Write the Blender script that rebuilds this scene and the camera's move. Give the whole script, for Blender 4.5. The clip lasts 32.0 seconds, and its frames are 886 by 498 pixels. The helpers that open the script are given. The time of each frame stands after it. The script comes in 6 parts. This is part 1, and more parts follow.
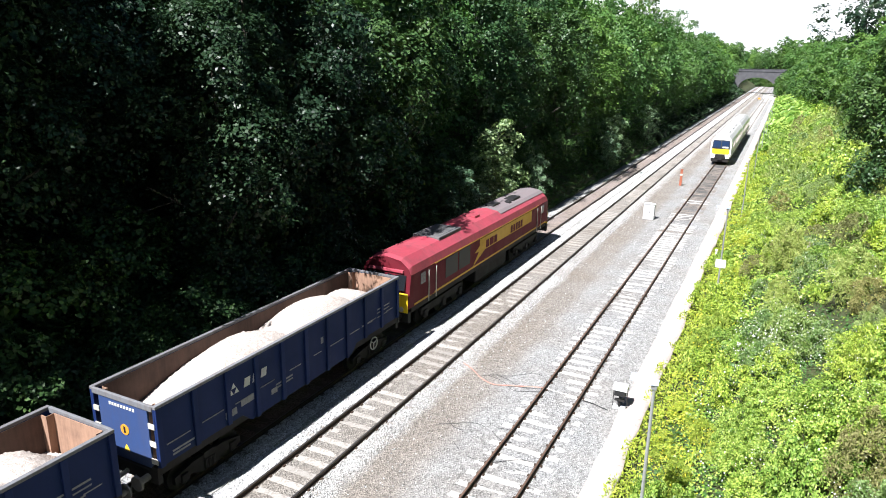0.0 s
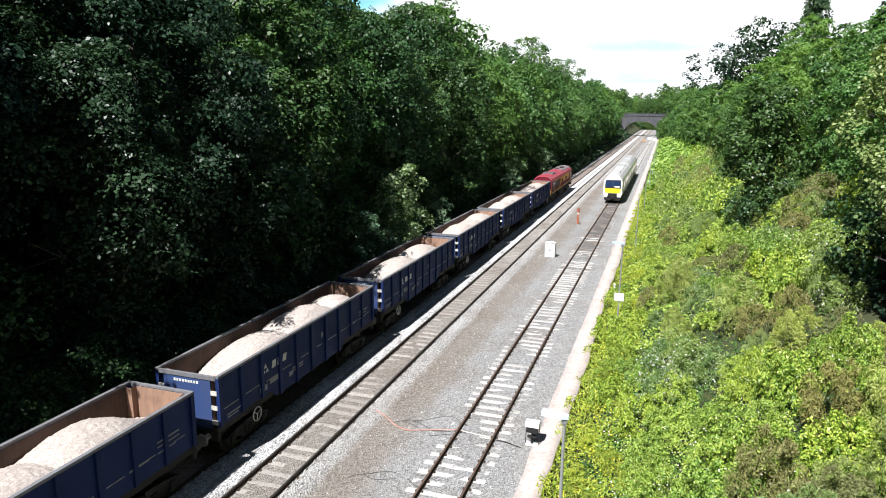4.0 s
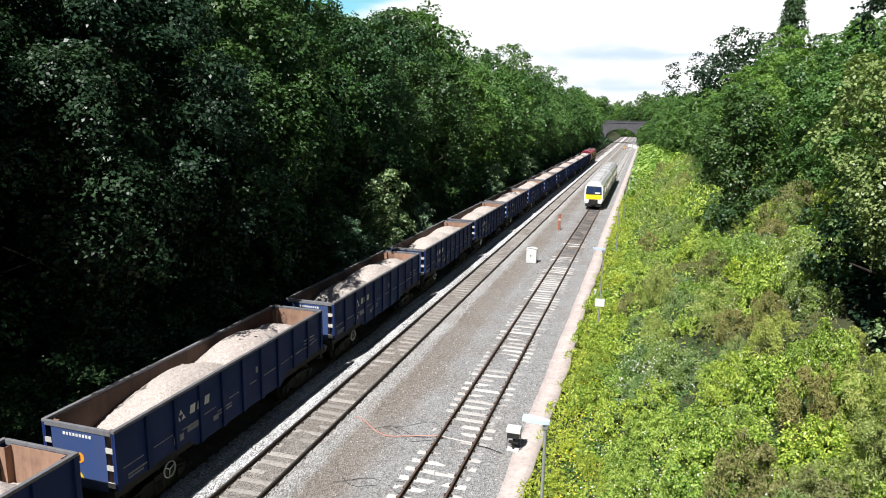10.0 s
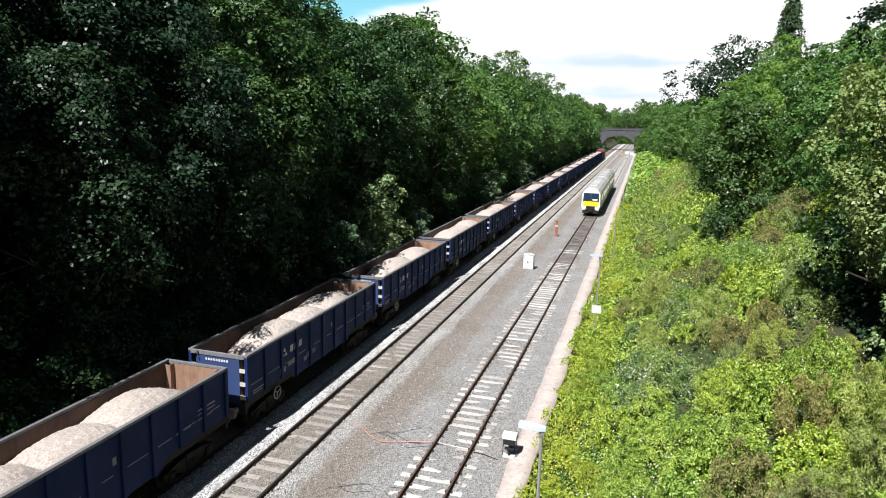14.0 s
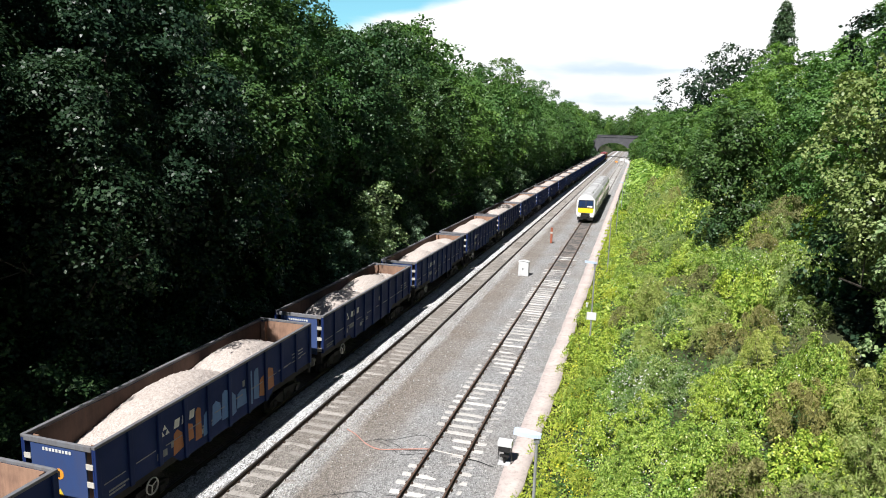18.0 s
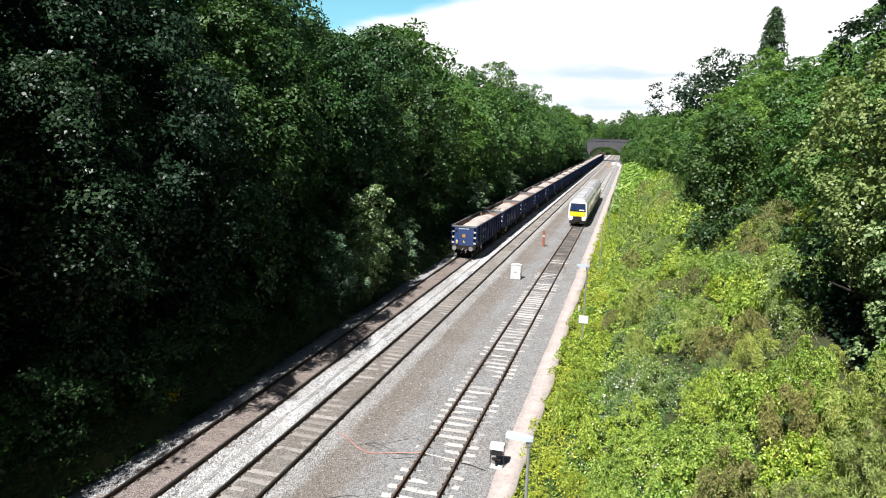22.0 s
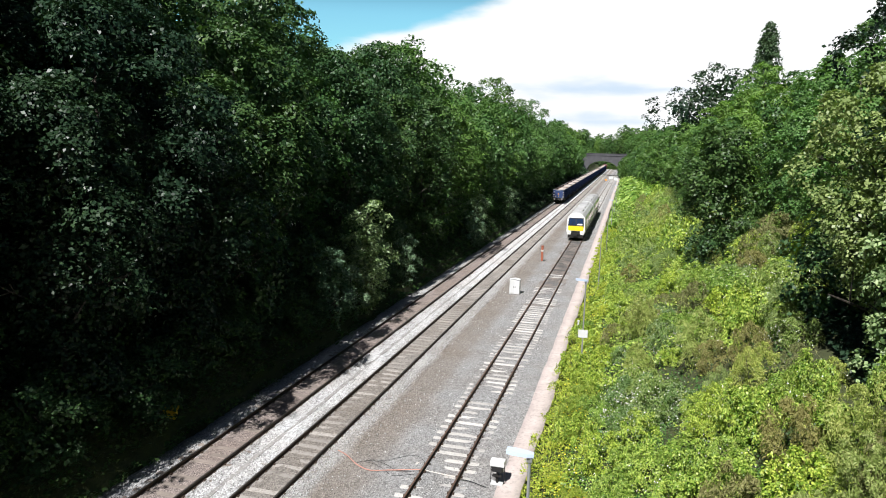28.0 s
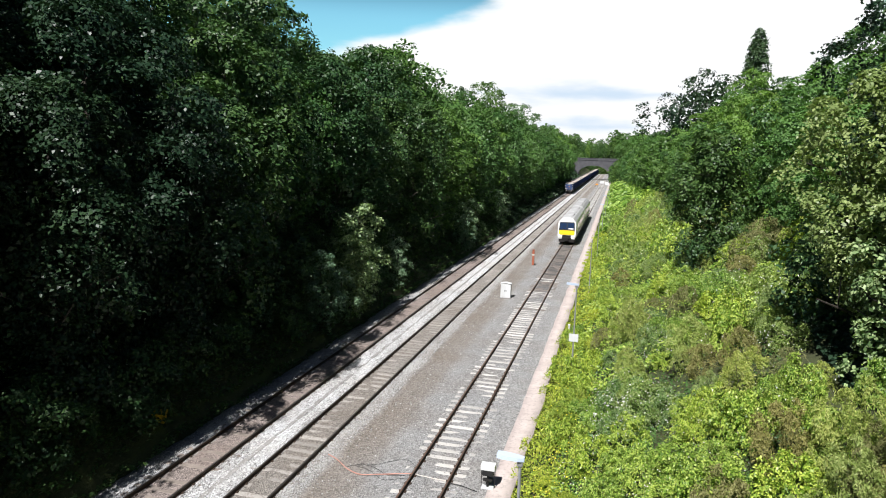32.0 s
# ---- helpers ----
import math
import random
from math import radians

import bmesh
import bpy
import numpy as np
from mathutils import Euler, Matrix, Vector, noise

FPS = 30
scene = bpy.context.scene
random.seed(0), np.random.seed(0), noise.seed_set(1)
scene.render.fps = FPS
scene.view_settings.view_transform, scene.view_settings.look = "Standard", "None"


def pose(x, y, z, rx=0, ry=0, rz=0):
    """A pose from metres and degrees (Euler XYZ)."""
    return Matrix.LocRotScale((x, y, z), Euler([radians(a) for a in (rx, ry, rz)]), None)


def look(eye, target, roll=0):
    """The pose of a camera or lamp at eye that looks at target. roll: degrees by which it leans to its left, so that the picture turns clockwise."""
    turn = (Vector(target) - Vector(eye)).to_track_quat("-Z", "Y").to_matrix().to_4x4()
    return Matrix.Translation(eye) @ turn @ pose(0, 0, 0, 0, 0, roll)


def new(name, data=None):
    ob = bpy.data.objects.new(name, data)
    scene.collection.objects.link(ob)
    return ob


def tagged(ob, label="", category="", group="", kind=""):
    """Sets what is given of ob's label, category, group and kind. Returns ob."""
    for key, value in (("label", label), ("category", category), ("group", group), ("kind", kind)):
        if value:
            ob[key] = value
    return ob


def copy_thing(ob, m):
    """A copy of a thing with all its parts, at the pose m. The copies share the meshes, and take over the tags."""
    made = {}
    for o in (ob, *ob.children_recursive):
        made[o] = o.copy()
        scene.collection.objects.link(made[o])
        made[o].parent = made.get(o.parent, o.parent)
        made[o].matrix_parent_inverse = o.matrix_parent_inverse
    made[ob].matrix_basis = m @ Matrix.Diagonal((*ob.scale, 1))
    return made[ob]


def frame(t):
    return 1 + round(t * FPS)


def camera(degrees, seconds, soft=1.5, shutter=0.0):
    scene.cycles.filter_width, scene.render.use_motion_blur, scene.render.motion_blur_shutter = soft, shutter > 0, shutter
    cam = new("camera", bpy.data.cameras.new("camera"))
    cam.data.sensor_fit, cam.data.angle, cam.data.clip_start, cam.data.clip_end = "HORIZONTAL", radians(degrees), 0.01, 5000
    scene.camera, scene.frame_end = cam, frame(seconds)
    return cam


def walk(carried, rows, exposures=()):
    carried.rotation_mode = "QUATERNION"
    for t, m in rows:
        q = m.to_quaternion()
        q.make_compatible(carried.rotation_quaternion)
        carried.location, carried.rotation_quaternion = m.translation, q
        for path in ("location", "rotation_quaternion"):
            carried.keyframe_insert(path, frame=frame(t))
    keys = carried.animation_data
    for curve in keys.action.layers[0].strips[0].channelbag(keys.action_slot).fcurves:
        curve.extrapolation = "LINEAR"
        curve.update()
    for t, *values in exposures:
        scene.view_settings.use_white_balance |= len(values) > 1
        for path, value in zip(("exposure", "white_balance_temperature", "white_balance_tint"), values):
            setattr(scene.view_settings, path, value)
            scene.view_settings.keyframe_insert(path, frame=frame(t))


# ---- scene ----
# ---- camera: hand-held on an overbridge, turning only ----
EYE = Vector((0.0, 0.0, 12.66))
cam = camera(67.2, 32.0, soft=1.0)


def aim(yaw, pitch, roll):
    """A pose at the eye: yaw to the left of the tracks, pitch up, roll, in degrees."""
    a, b = radians(yaw), radians(pitch)
    return look(EYE, EYE + Vector((-math.sin(a) * math.cos(b), math.cos(a) * math.cos(b), math.sin(b))), roll)


walk(cam, [
    (0, aim(26.25, -15.70, 1.06)), (0.5, aim(21.55, -14.77, 0.97)), (1, aim(19.38, -13.90, 1.01)),
    (1.5, aim(18.87, -13.34, 0.82)), (2, aim(19.06, -13.04, 0.74)), (2.5, aim(19.29, -12.41, 0.74)),
    (3, aim(19.29, -12.16, 1.02)), (3.5, aim(18.38, -11.93, 0.55)), (5.5, aim(17.73, -11.62, 1.01)),
    (6, aim(17.64, -11.55, 0.82)), (6.5, aim(17.42, -11.59, 0.94)), (7, aim(17.34, -11.48, 0.98)),
    (7.5, aim(17.21, -11.36, 0.79)), (8, aim(16.95, -11.18, 0.94)), (8.5, aim(16.91, -11.35, 0.88)),
    (9, aim(16.64, -11.30, 1.09)), (9.5, aim(16.76, -11.49, 1.08)), (10, aim(16.54, -11.32, 1.20)),
    (10.5, aim(16.29, -11.20, 1.19)), (11, aim(16.32, -11.08, 1.46)), (11.5, aim(16.50, -11.00, 1.39)),
    (12, aim(16.38, -10.90, 1.45)), (12.5, aim(16.44, -11.01, 1.47)), (13, aim(16.28, -10.96, 1.73)),
    (13.5, aim(16.19, -10.87, 1.65)), (14, aim(16.30, -10.83, 1.63)), (14.5, aim(16.30, -10.71, 1.65)),
    (16.5, aim(16.13, -10.43, 1.90)), (17, aim(16.02, -10.24, 2.02)), (17.5, aim(15.93, -10.36, 2.01)),
    (18, aim(15.89, -10.24, 1.71)), (18.5, aim(15.85, -10.30, 2.02)), (19, aim(15.83, -10.25, 2.13)),
    (19.5, aim(15.60, -10.23, 2.24)), (20, aim(15.72, -10.02, 2.14)), (20.5, aim(15.46, -10.04, 1.96)),
    (21, aim(15.31, -10.16, 1.76)), (21.5, aim(15.24, -10.18, 1.76)), (22, aim(15.23, -9.94, 1.90)),
    (22.5, aim(15.08, -10.06, 1.97)), (23, aim(14.94, -9.88, 1.73)), (23.5, aim(15.09, -9.60, 1.77)),
    (24, aim(14.85, -9.58, 1.63)), (24.5, aim(15.05, -9.54, 1.62)), (25, aim(15.12, -9.44, 1.55)),
    (25.5, aim(15.23, -9.24, 1.64)), (27.5, aim(14.89, -8.85, 1.79)), (28, aim(15.15, -8.63, 1.51)),
    (28.5, aim(15.11, -8.61, 1.57)), (29, aim(14.98, -8.59, 1.32)), (29.5, aim(14.84, -8.31, 1.37)),
    (30, aim(14.79, -8.49, 1.32)), (30.5, aim(14.70, -8.37, 1.43)), (31, aim(14.63, -8.39, 1.56)),
    (31.5, aim(14.45, -8.25, 1.78)), (32, aim(14.40, -8.29, 1.82)),
], exposures=[(0, 1.3, 6220, 10), (1, 1.15, 6230, 10), (2, 1.05, 6250, 10), (3, 0.97, 6270, 10), (5.5, 0.76, 6380, 10), (9, 0.68, 6420, 10), (25, 0.7, 6440, 10), (28.5, 0.6, 6400, 10), (32, 0.58, 6400, 10)])

# ---- sky, sun ----
SUN_EL, SUN_AZ = radians(53), radians(12.5)   # azimuth: from behind the camera towards the left
to_sun = Vector((-math.sin(SUN_AZ) * math.cos(SUN_EL), -math.cos(SUN_AZ) * math.cos(SUN_EL), math.sin(SUN_EL)))
world = bpy.data.worlds.new("sky")
scene.world = world
world.use_nodes = True
wn, wl = world.node_tree.nodes, world.node_tree.links
wn.clear()
w_out = wn.new("ShaderNodeOutputWorld")
w_bg = wn.new("ShaderNodeBackground")
w_sky = wn.new("ShaderNodeTexSky")
w_sky.sky_type = "NISHITA"
w_sky.sun_disc = False
w_sky.sun_elevation = SUN_EL
w_sky.sun_rotation = math.atan2(to_sun.x, to_sun.y)
w_sky.dust_density = 1.0
w_co = wn.new("ShaderNodeTexCoord")
w_sep = wn.new("ShaderNodeSeparateXYZ")
wl.new(w_co.outputs["Generated"], w_sep.inputs[0])


def wmath(op, a, b=None, clamp=False):
    n = wn.new("ShaderNodeMath")
    n.operation, n.use_clamp = op, clamp
    for i, v in enumerate((a, b)):
        if v is None:
            continue
        if isinstance(v, (int, float)):
            n.inputs[i].default_value = v
        else:
            wl.new(v, n.inputs[i])
    return n.outputs[0]


# clouds: the direction laid out on a flat layer overhead, stretched towards the horizon
w_up = wmath("ADD", wmath("MAXIMUM", w_sep.outputs["Z"], 0.0), 0.13)
w_cx, w_cy = wmath("DIVIDE", w_sep.outputs["X"], w_up), wmath("DIVIDE", w_sep.outputs["Y"], w_up)
w_comb = wn.new("ShaderNodeCombineXYZ")
wl.new(w_cx, w_comb.inputs[0])
wl.new(w_cy, w_comb.inputs[1])
w_noise = wn.new("ShaderNodeTexNoise")
w_noise.inputs["Scale"].default_value = 0.75
w_noise.inputs["Detail"].default_value = 7.0
w_noise.inputs["Roughness"].default_value = 0.52
wl.new(w_comb.outputs[0], w_noise.inputs["Vector"])
# the big bank of cloud ahead, open blue to the left of it
w_az = wmath("ARCTAN2", w_sep.outputs["X"], w_sep.outputs["Y"])
w_edge = wmath("ADD", w_az, wmath("MULTIPLY", wmath("SUBTRACT", w_noise.outputs[0], 0.5), 0.35))
w_bank = wn.new("ShaderNodeMapRange")
w_bank.interpolation_type = "SMOOTHSTEP"
wl.new(wmath("ADD", w_edge, wmath("MULTIPLY", w_sep.outputs["Z"], -2.1)), w_bank.inputs[0])
w_bank.inputs[1].default_value, w_bank.inputs[2].default_value = -0.69, -0.63
w_rampn = wn.new("ShaderNodeValToRGB")
w_rampn.color_ramp.elements[0].position, w_rampn.color_ramp.elements[1].position = 0.5, 0.62
wl.new(w_noise.outputs[0], w_rampn.inputs[0])
w_side = wn.new("ShaderNodeMapRange")
w_side.interpolation_type = "SMOOTHSTEP"
wl.new(w_az, w_side.inputs[0])
w_side.inputs[1].default_value, w_side.inputs[2].default_value = 0.95, 0.7
w_high = wn.new("ShaderNodeMapRange")
w_high.interpolation_type = "SMOOTHSTEP"
wl.new(wmath("ADD", w_sep.outputs["Z"], wmath("MULTIPLY", w_noise.outputs[0], 0.2)), w_high.inputs[0])
w_high.inputs[1].default_value, w_high.inputs[2].default_value = 0.4, 0.31
w_bankall = wmath("MULTIPLY", w_bank.outputs[0], wmath("MULTIPLY", w_side.outputs[0], w_high.outputs[0]))
w_scat = wmath("MULTIPLY", w_rampn.outputs[0], 0.18)
w_out_bank = wmath("GREATER_THAN", wmath("ABSOLUTE", wmath("ADD", w_az, -0.05)), 0.8)
w_cloud = wmath("MAXIMUM", w_bankall, wmath("MULTIPLY", w_scat, w_out_bank), True)
# two soft grey-blue streaks low in the bank of cloud
w_n2 = wn.new("ShaderNodeTexNoise")
w_n2.inputs["Scale"].default_value = 1.0
w_n2.inputs["Detail"].default_value = 5.0
w_map2 = wn.new("ShaderNodeMapping")
w_map2.inputs["Scale"].default_value = (9.0, 9.0, 40.0)
wl.new(w_co.outputs["Generated"], w_map2.inputs[0])
wl.new(w_map2.outputs[0], w_n2.inputs["Vector"])


def streak(height, thick, az, wide):
    """A lens of grey: 1 on its axis, 0 at its ragged edge."""
    ragged = wmath("MULTIPLY", wmath("SUBTRACT", w_n2.outputs[0], 0.5), 3.2)
    up = wmath("ABSOLUTE", wmath("DIVIDE", wmath("SUBTRACT", w_sep.outputs["Z"], height), thick))
    along = wmath("POWER", wmath("ABSOLUTE", wmath("DIVIDE", wmath("SUBTRACT", w_az, az), wide)), 2.0)
    m = wn.new("ShaderNodeMapRange")
    m.interpolation_type = "SMOOTHSTEP"
    wl.new(wmath("ADD", wmath("ADD", up, along), ragged), m.inputs[0])
    m.inputs[1].default_value, m.inputs[2].default_value = 1.3, -0.2
    return m.outputs[0]


w_grey = wmath("ADD", streak(0.088, 0.016, -0.07, 0.14), streak(0.043, 0.013, -0.05, 0.13), True)
w_ccol = wn.new("ShaderNodeMix")
w_ccol.data_type = "RGBA"
w_ccol.inputs[6].default_value = (19.4, 19.4, 19.5, 1)
w_ccol.inputs[7].default_value = (12.6, 15.0, 17.6, 1)
wl.new(w_grey, w_ccol.inputs[0])
w_mix = wn.new("ShaderNodeMix")
w_mix.data_type = "RGBA"
wl.new(w_cloud, w_mix.inputs[0])
w_blue = wn.new("ShaderNodeMix")
w_blue.data_type, w_blue.blend_type = "RGBA", "MULTIPLY"
w_blue.inputs[0].default_value = 1.0
w_haze = wn.new("ShaderNodeMapRange")      # the sky pales towards the horizon
w_haze.interpolation_type = "SMOOTHSTEP"
wl.new(w_sep.outputs["Z"], w_haze.inputs[0])
w_haze.inputs[1].default_value, w_haze.inputs[2].default_value = 0.27, 0.18
w_tint = wn.new("ShaderNodeMix")
w_tint.data_type = "RGBA"
w_tint.inputs[6].default_value = (0.13, 0.26, 0.44, 1)
w_tint.inputs[7].default_value = (1.9, 3.1, 2.9, 1)
wl.new(w_haze.outputs[0], w_tint.inputs[0])
wl.new(w_tint.outputs[2], w_blue.inputs[7])
wl.new(w_sky.outputs[0], w_blue.inputs[6])
wl.new(w_blue.outputs[2], w_mix.inputs[6])
wl.new(w_ccol.outputs[2], w_mix.inputs[7])
wl.new(w_mix.outputs[2], w_bg.inputs["Color"])
w_bg.inputs["Strength"].default_value = 0.036
wl.new(w_bg.outputs[0], w_out.inputs[0])

sun = new("sun", bpy.data.lights.new("sun", "SUN"))
sun.data.energy, sun.data.angle, sun.data.color = 5.4, radians(0.53), (1.0, 0.975, 0.955)
sun.matrix_world = look(to_sun * 100, (0, 0, 0))


# ---- materials ----
class Mat:
    """A small builder for a procedural principled material."""

    def __init__(self, name, rough=0.6, metal=0.0, spec=0.5):
        self.m = bpy.data.materials.new(name)
        self.m.use_nodes = True
        self.n, self.l = self.m.node_tree.nodes, self.m.node_tree.links
        self.b = self.n["Principled BSDF"]
        self.b.inputs["Roughness"].default_value = rough
        self.b.inputs["Metallic"].default_value = metal
        self.b.inputs["Specular IOR Level"].default_value = spec
        self.co = self.n.new("ShaderNodeTexCoord")

    def mapped(self, scale=(1, 1, 1), loc=(0, 0, 0), space="Object"):
        k = self.n.new("ShaderNodeMapping")
        k.inputs["Scale"].default_value, k.inputs["Location"].default_value = scale, loc
        self.l.new(self.co.outputs[space], k.inputs[0])
        return k.outputs[0]

    def noise(self, scale, detail=4, rough=0.6, vec=None):
        k = self.n.new("ShaderNodeTexNoise")
        k.inputs["Scale"].default_value, k.inputs["Detail"].default_value, k.inputs["Roughness"].default_value = scale, detail, rough
        self.l.new(vec or self.co.outputs["Object"], k.inputs["Vector"])
        return k.outputs[0]

    def voronoi(self, scale, vec=None, out="Color"):
        k = self.n.new("ShaderNodeTexVoronoi")
        k.inputs["Scale"].default_value = scale
        self.l.new(vec or self.co.outputs["Object"], k.inputs["Vector"])
        return k.outputs[out]

    def ramp(self, fac, stops):
        k = self.n.new("ShaderNodeValToRGB")
        e = k.color_ramp.elements
        while len(e) < len(stops):
            e.new(0.5)
        for s, (p, c) in zip(e, stops):
            s.position = p
            s.color = (c, c, c, 1) if isinstance(c, (int, float)) else (*c, 1)
        self.l.new(fac, k.inputs[0])
        return k.outputs[0]

    def mix(self, fac, a, b, mode="MIX"):
        k = self.n.new("ShaderNodeMix")
        k.data_type, k.blend_type = "RGBA", mode
        for i, v in ((0, fac), (6, a), (7, b)):
            if isinstance(v, (int, float)):
                k.inputs[i].default_value = v
            elif isinstance(v, tuple):
                k.inputs[i].default_value = (*v, 1)
            else:
                self.l.new(v, k.inputs[i])
        return k.outputs[2]

    def math(self, op, a, b=0.0):
        k = self.n.new("ShaderNodeMath")
        k.operation = op
        for i, v in enumerate((a, b)):
            if isinstance(v, (int, float)):
                k.inputs[i].default_value = v
            else:
                self.l.new(v, k.inputs[i])
        return k.outputs[0]

    def axis(self, which, space="Object"):
        k = self.n.new("ShaderNodeSeparateXYZ")
        self.l.new(self.co.outputs[space], k.inputs[0])
        return k.outputs[which]

    def island(self):
        return self.n.new("ShaderNodeNewGeometry").outputs["Random Per Island"]

    def object_random(self):
        return self.n.new("ShaderNodeObjectInfo").outputs["Random"]

    def colour(self, c):
        if isinstance(c, tuple):
            self.b.inputs["Base Color"].default_value = (*c, 1)
        else:
            self.l.new(c, self.b.inputs["Base Color"])
        return self

    def rough(self, r):
        self.l.new(r, self.b.inputs["Roughness"])
        return self

    def bump(self, h, strength=0.4, dist=0.02):
        k = self.n.new("ShaderNodeBump")
        k.inputs["Strength"].default_value, k.inputs["Distance"].default_value = strength, dist
        self.l.new(h, k.inputs["Height"])
        self.l.new(k.outputs[0], self.b.inputs["Normal"])
        return self


def painted(name, c, rough=0.45, dirt=0.35, dirt_c=(0.12, 0.09, 0.065), scale=1.2, metal=0.0, spec=0.25):
    """Weathered paint: streaked dirt and fine grain over one colour."""
    k = Mat(name, rough, metal, spec)
    broad = k.noise(scale, 5, 0.65)
    streak = k.noise(1.0, 4, 0.7, k.mapped((6 * scale, 6 * scale, 0.7 * scale)))
    worn = k.ramp(k.math("MULTIPLY", broad, streak), [(0.18, 0.0), (0.42, 1.0)])
    shift = k.ramp(k.object_random(), [(0.0, 0.86), (1.0, 1.12)])
    body = k.mix(k.noise(40, 2), tuple(v * 0.85 for v in c), tuple(min(1, v * 1.12) for v in c))
    k.colour(k.mix(1.0, k.mix(k.math("MULTIPLY", worn, dirt), body, dirt_c), shift, "MULTIPLY"))
    k.rough(k.ramp(broad, [(0.3, rough - 0.1), (0.7, min(1, rough + 0.2))]))
    k.bump(k.noise(25, 3), 0.08, 0.01)
    return k.m


def leafy(name, dark, mid, light, shine=0.38, through_light=0.28, gloss=0.3, mixed=0.28):
    """Leaves: colour from leaf to leaf and from plant to plant, glossy skin, some light through."""
    k = Mat(name, shine, 0.0, gloss)
    r = k.island()
    broad = k.math("ADD", k.math("MULTIPLY", k.noise(0.35, 3, 0.6), 0.45), k.math("MULTIPLY", k.noise(1.7, 2, 0.5), 0.4))
    c = k.ramp(k.math("ADD", k.math("MULTIPLY", r, mixed), k.math("MULTIPLY", broad, 1.14 - 0.5 * mixed)), [(0.2, dark), (0.52, mid), (0.85, light)])
    tone = k.ramp(k.object_random(), [(0.0, (0.72, 0.84, 0.88)), (0.35, (0.92, 0.97, 1.0)), (0.65, (1.06, 1.06, 0.96)), (1.0, (1.22, 1.16, 0.86))])
    c = k.mix(1.0, c, tone, "MULTIPLY")
    k.colour(c)
    t = k.n.new("ShaderNodeBsdfTranslucent")
    k.l.new(k.mix(1.0, c, (1.25, 1.5, 0.55), "MULTIPLY"), t.inputs["Color"])
    s = k.n.new("ShaderNodeMixShader")
    s.inputs[0].default_value = through_light
    k.l.new(k.b.outputs[0], s.inputs[1])
    k.l.new(t.outputs[0], s.inputs[2])
    k.l.new(s.outputs[0], k.n["Material Output"].inputs["Surface"])
    return k.m


# Near-black green: the shade under the canopy is put into the leaf colour.
M_LEAF_SHADED = leafy("shaded_leaves", (0.0075, 0.0195, 0.0098), (0.015, 0.034, 0.0168), (0.05, 0.088, 0.041), 0.4, 0.06, 0.24)
# Darker copy of the ash leaves below, with shade put into the colour.
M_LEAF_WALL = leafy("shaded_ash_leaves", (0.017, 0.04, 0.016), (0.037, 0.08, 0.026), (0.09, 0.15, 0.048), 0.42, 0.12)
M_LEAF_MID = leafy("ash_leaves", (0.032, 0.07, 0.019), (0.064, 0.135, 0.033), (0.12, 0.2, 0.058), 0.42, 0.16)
# Brighter copy of the ash leaves, with sunlight put into the colour.
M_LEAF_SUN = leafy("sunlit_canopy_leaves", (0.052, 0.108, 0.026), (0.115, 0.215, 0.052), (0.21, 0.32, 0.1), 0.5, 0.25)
M_LEAF_OLIVE_TREE = leafy("oak_leaves", (0.05, 0.085, 0.022), (0.1, 0.16, 0.04), (0.18, 0.25, 0.075), 0.45, 0.2)
M_LEAF_PALE = leafy("willow_leaves", (0.05, 0.08, 0.027), (0.16, 0.215, 0.075), (0.4, 0.46, 0.22), 0.36, 0.22)
M_LEAF_SILVER_POPLAR = leafy("poplar_leaves", (0.03, 0.052, 0.024), (0.06, 0.1, 0.042), (0.13, 0.18, 0.085), 0.4, 0.15)
M_LEAF_BRIGHT = leafy("bramble_leaves", (0.036, 0.082, 0.012), (0.17, 0.28, 0.036), (0.43, 0.5, 0.11), 0.4, 0.2, mixed=0.6)
M_LEAF_BRAMBLE = leafy("blossoming_bramble_leaves", (0.055, 0.1, 0.02), (0.125, 0.205, 0.048), (0.29, 0.36, 0.15), 0.36, 0.2, mixed=0.6)
M_LEAF_SILVER = leafy("elder_leaves", (0.045, 0.085, 0.04), (0.105, 0.175, 0.085), (0.27, 0.36, 0.22), 0.36, 0.15, mixed=0.6)
M_LEAF_OLIVE = leafy("broom_shoots", (0.1, 0.15, 0.03), (0.22, 0.29, 0.075), (0.38, 0.41, 0.16), 0.5, 0.2, mixed=0.5)
M_GRASS = leafy("bank_grass", (0.1, 0.16, 0.02), (0.245, 0.33, 0.042), (0.45, 0.47, 0.1), 0.6, 0.3, mixed=0.5)


def bark_material():
    k = Mat("bark", 0.9)
    k.colour(k.ramp(k.noise(1.0, 6, 0.7, k.mapped((9, 9, 1.5))), [(0.3, (0.018, 0.015, 0.011)), (0.7, (0.065, 0.053, 0.042))]))
    return k.bump(k.noise(1.0, 4, 0.7, k.mapped((20, 20, 3))), 0.6, 0.03).m


M_BARK = bark_material()


def soil_material():
    k = Mat("soil_and_litter", 0.95)
    n = k.noise(0.6, 6, 0.7)
    c = k.ramp(n, [(0.3, (0.03, 0.028, 0.013)), (0.5, (0.05, 0.065, 0.018)), (0.7, (0.085, 0.1, 0.03))])
    k.colour(k.mix(k.noise(7, 4), c, (0.04, 0.045, 0.015)))
    return k.bump(k.noise(9, 5), 0.8, 0.1).m


M_SOIL = soil_material()

# tracks: centre lines, top of rail at z = 0
TRACK_A, TRACK_B, TRACK_C = -15.66, -12.30, -6.35
NEAR, FAR = -14.0, 520.0


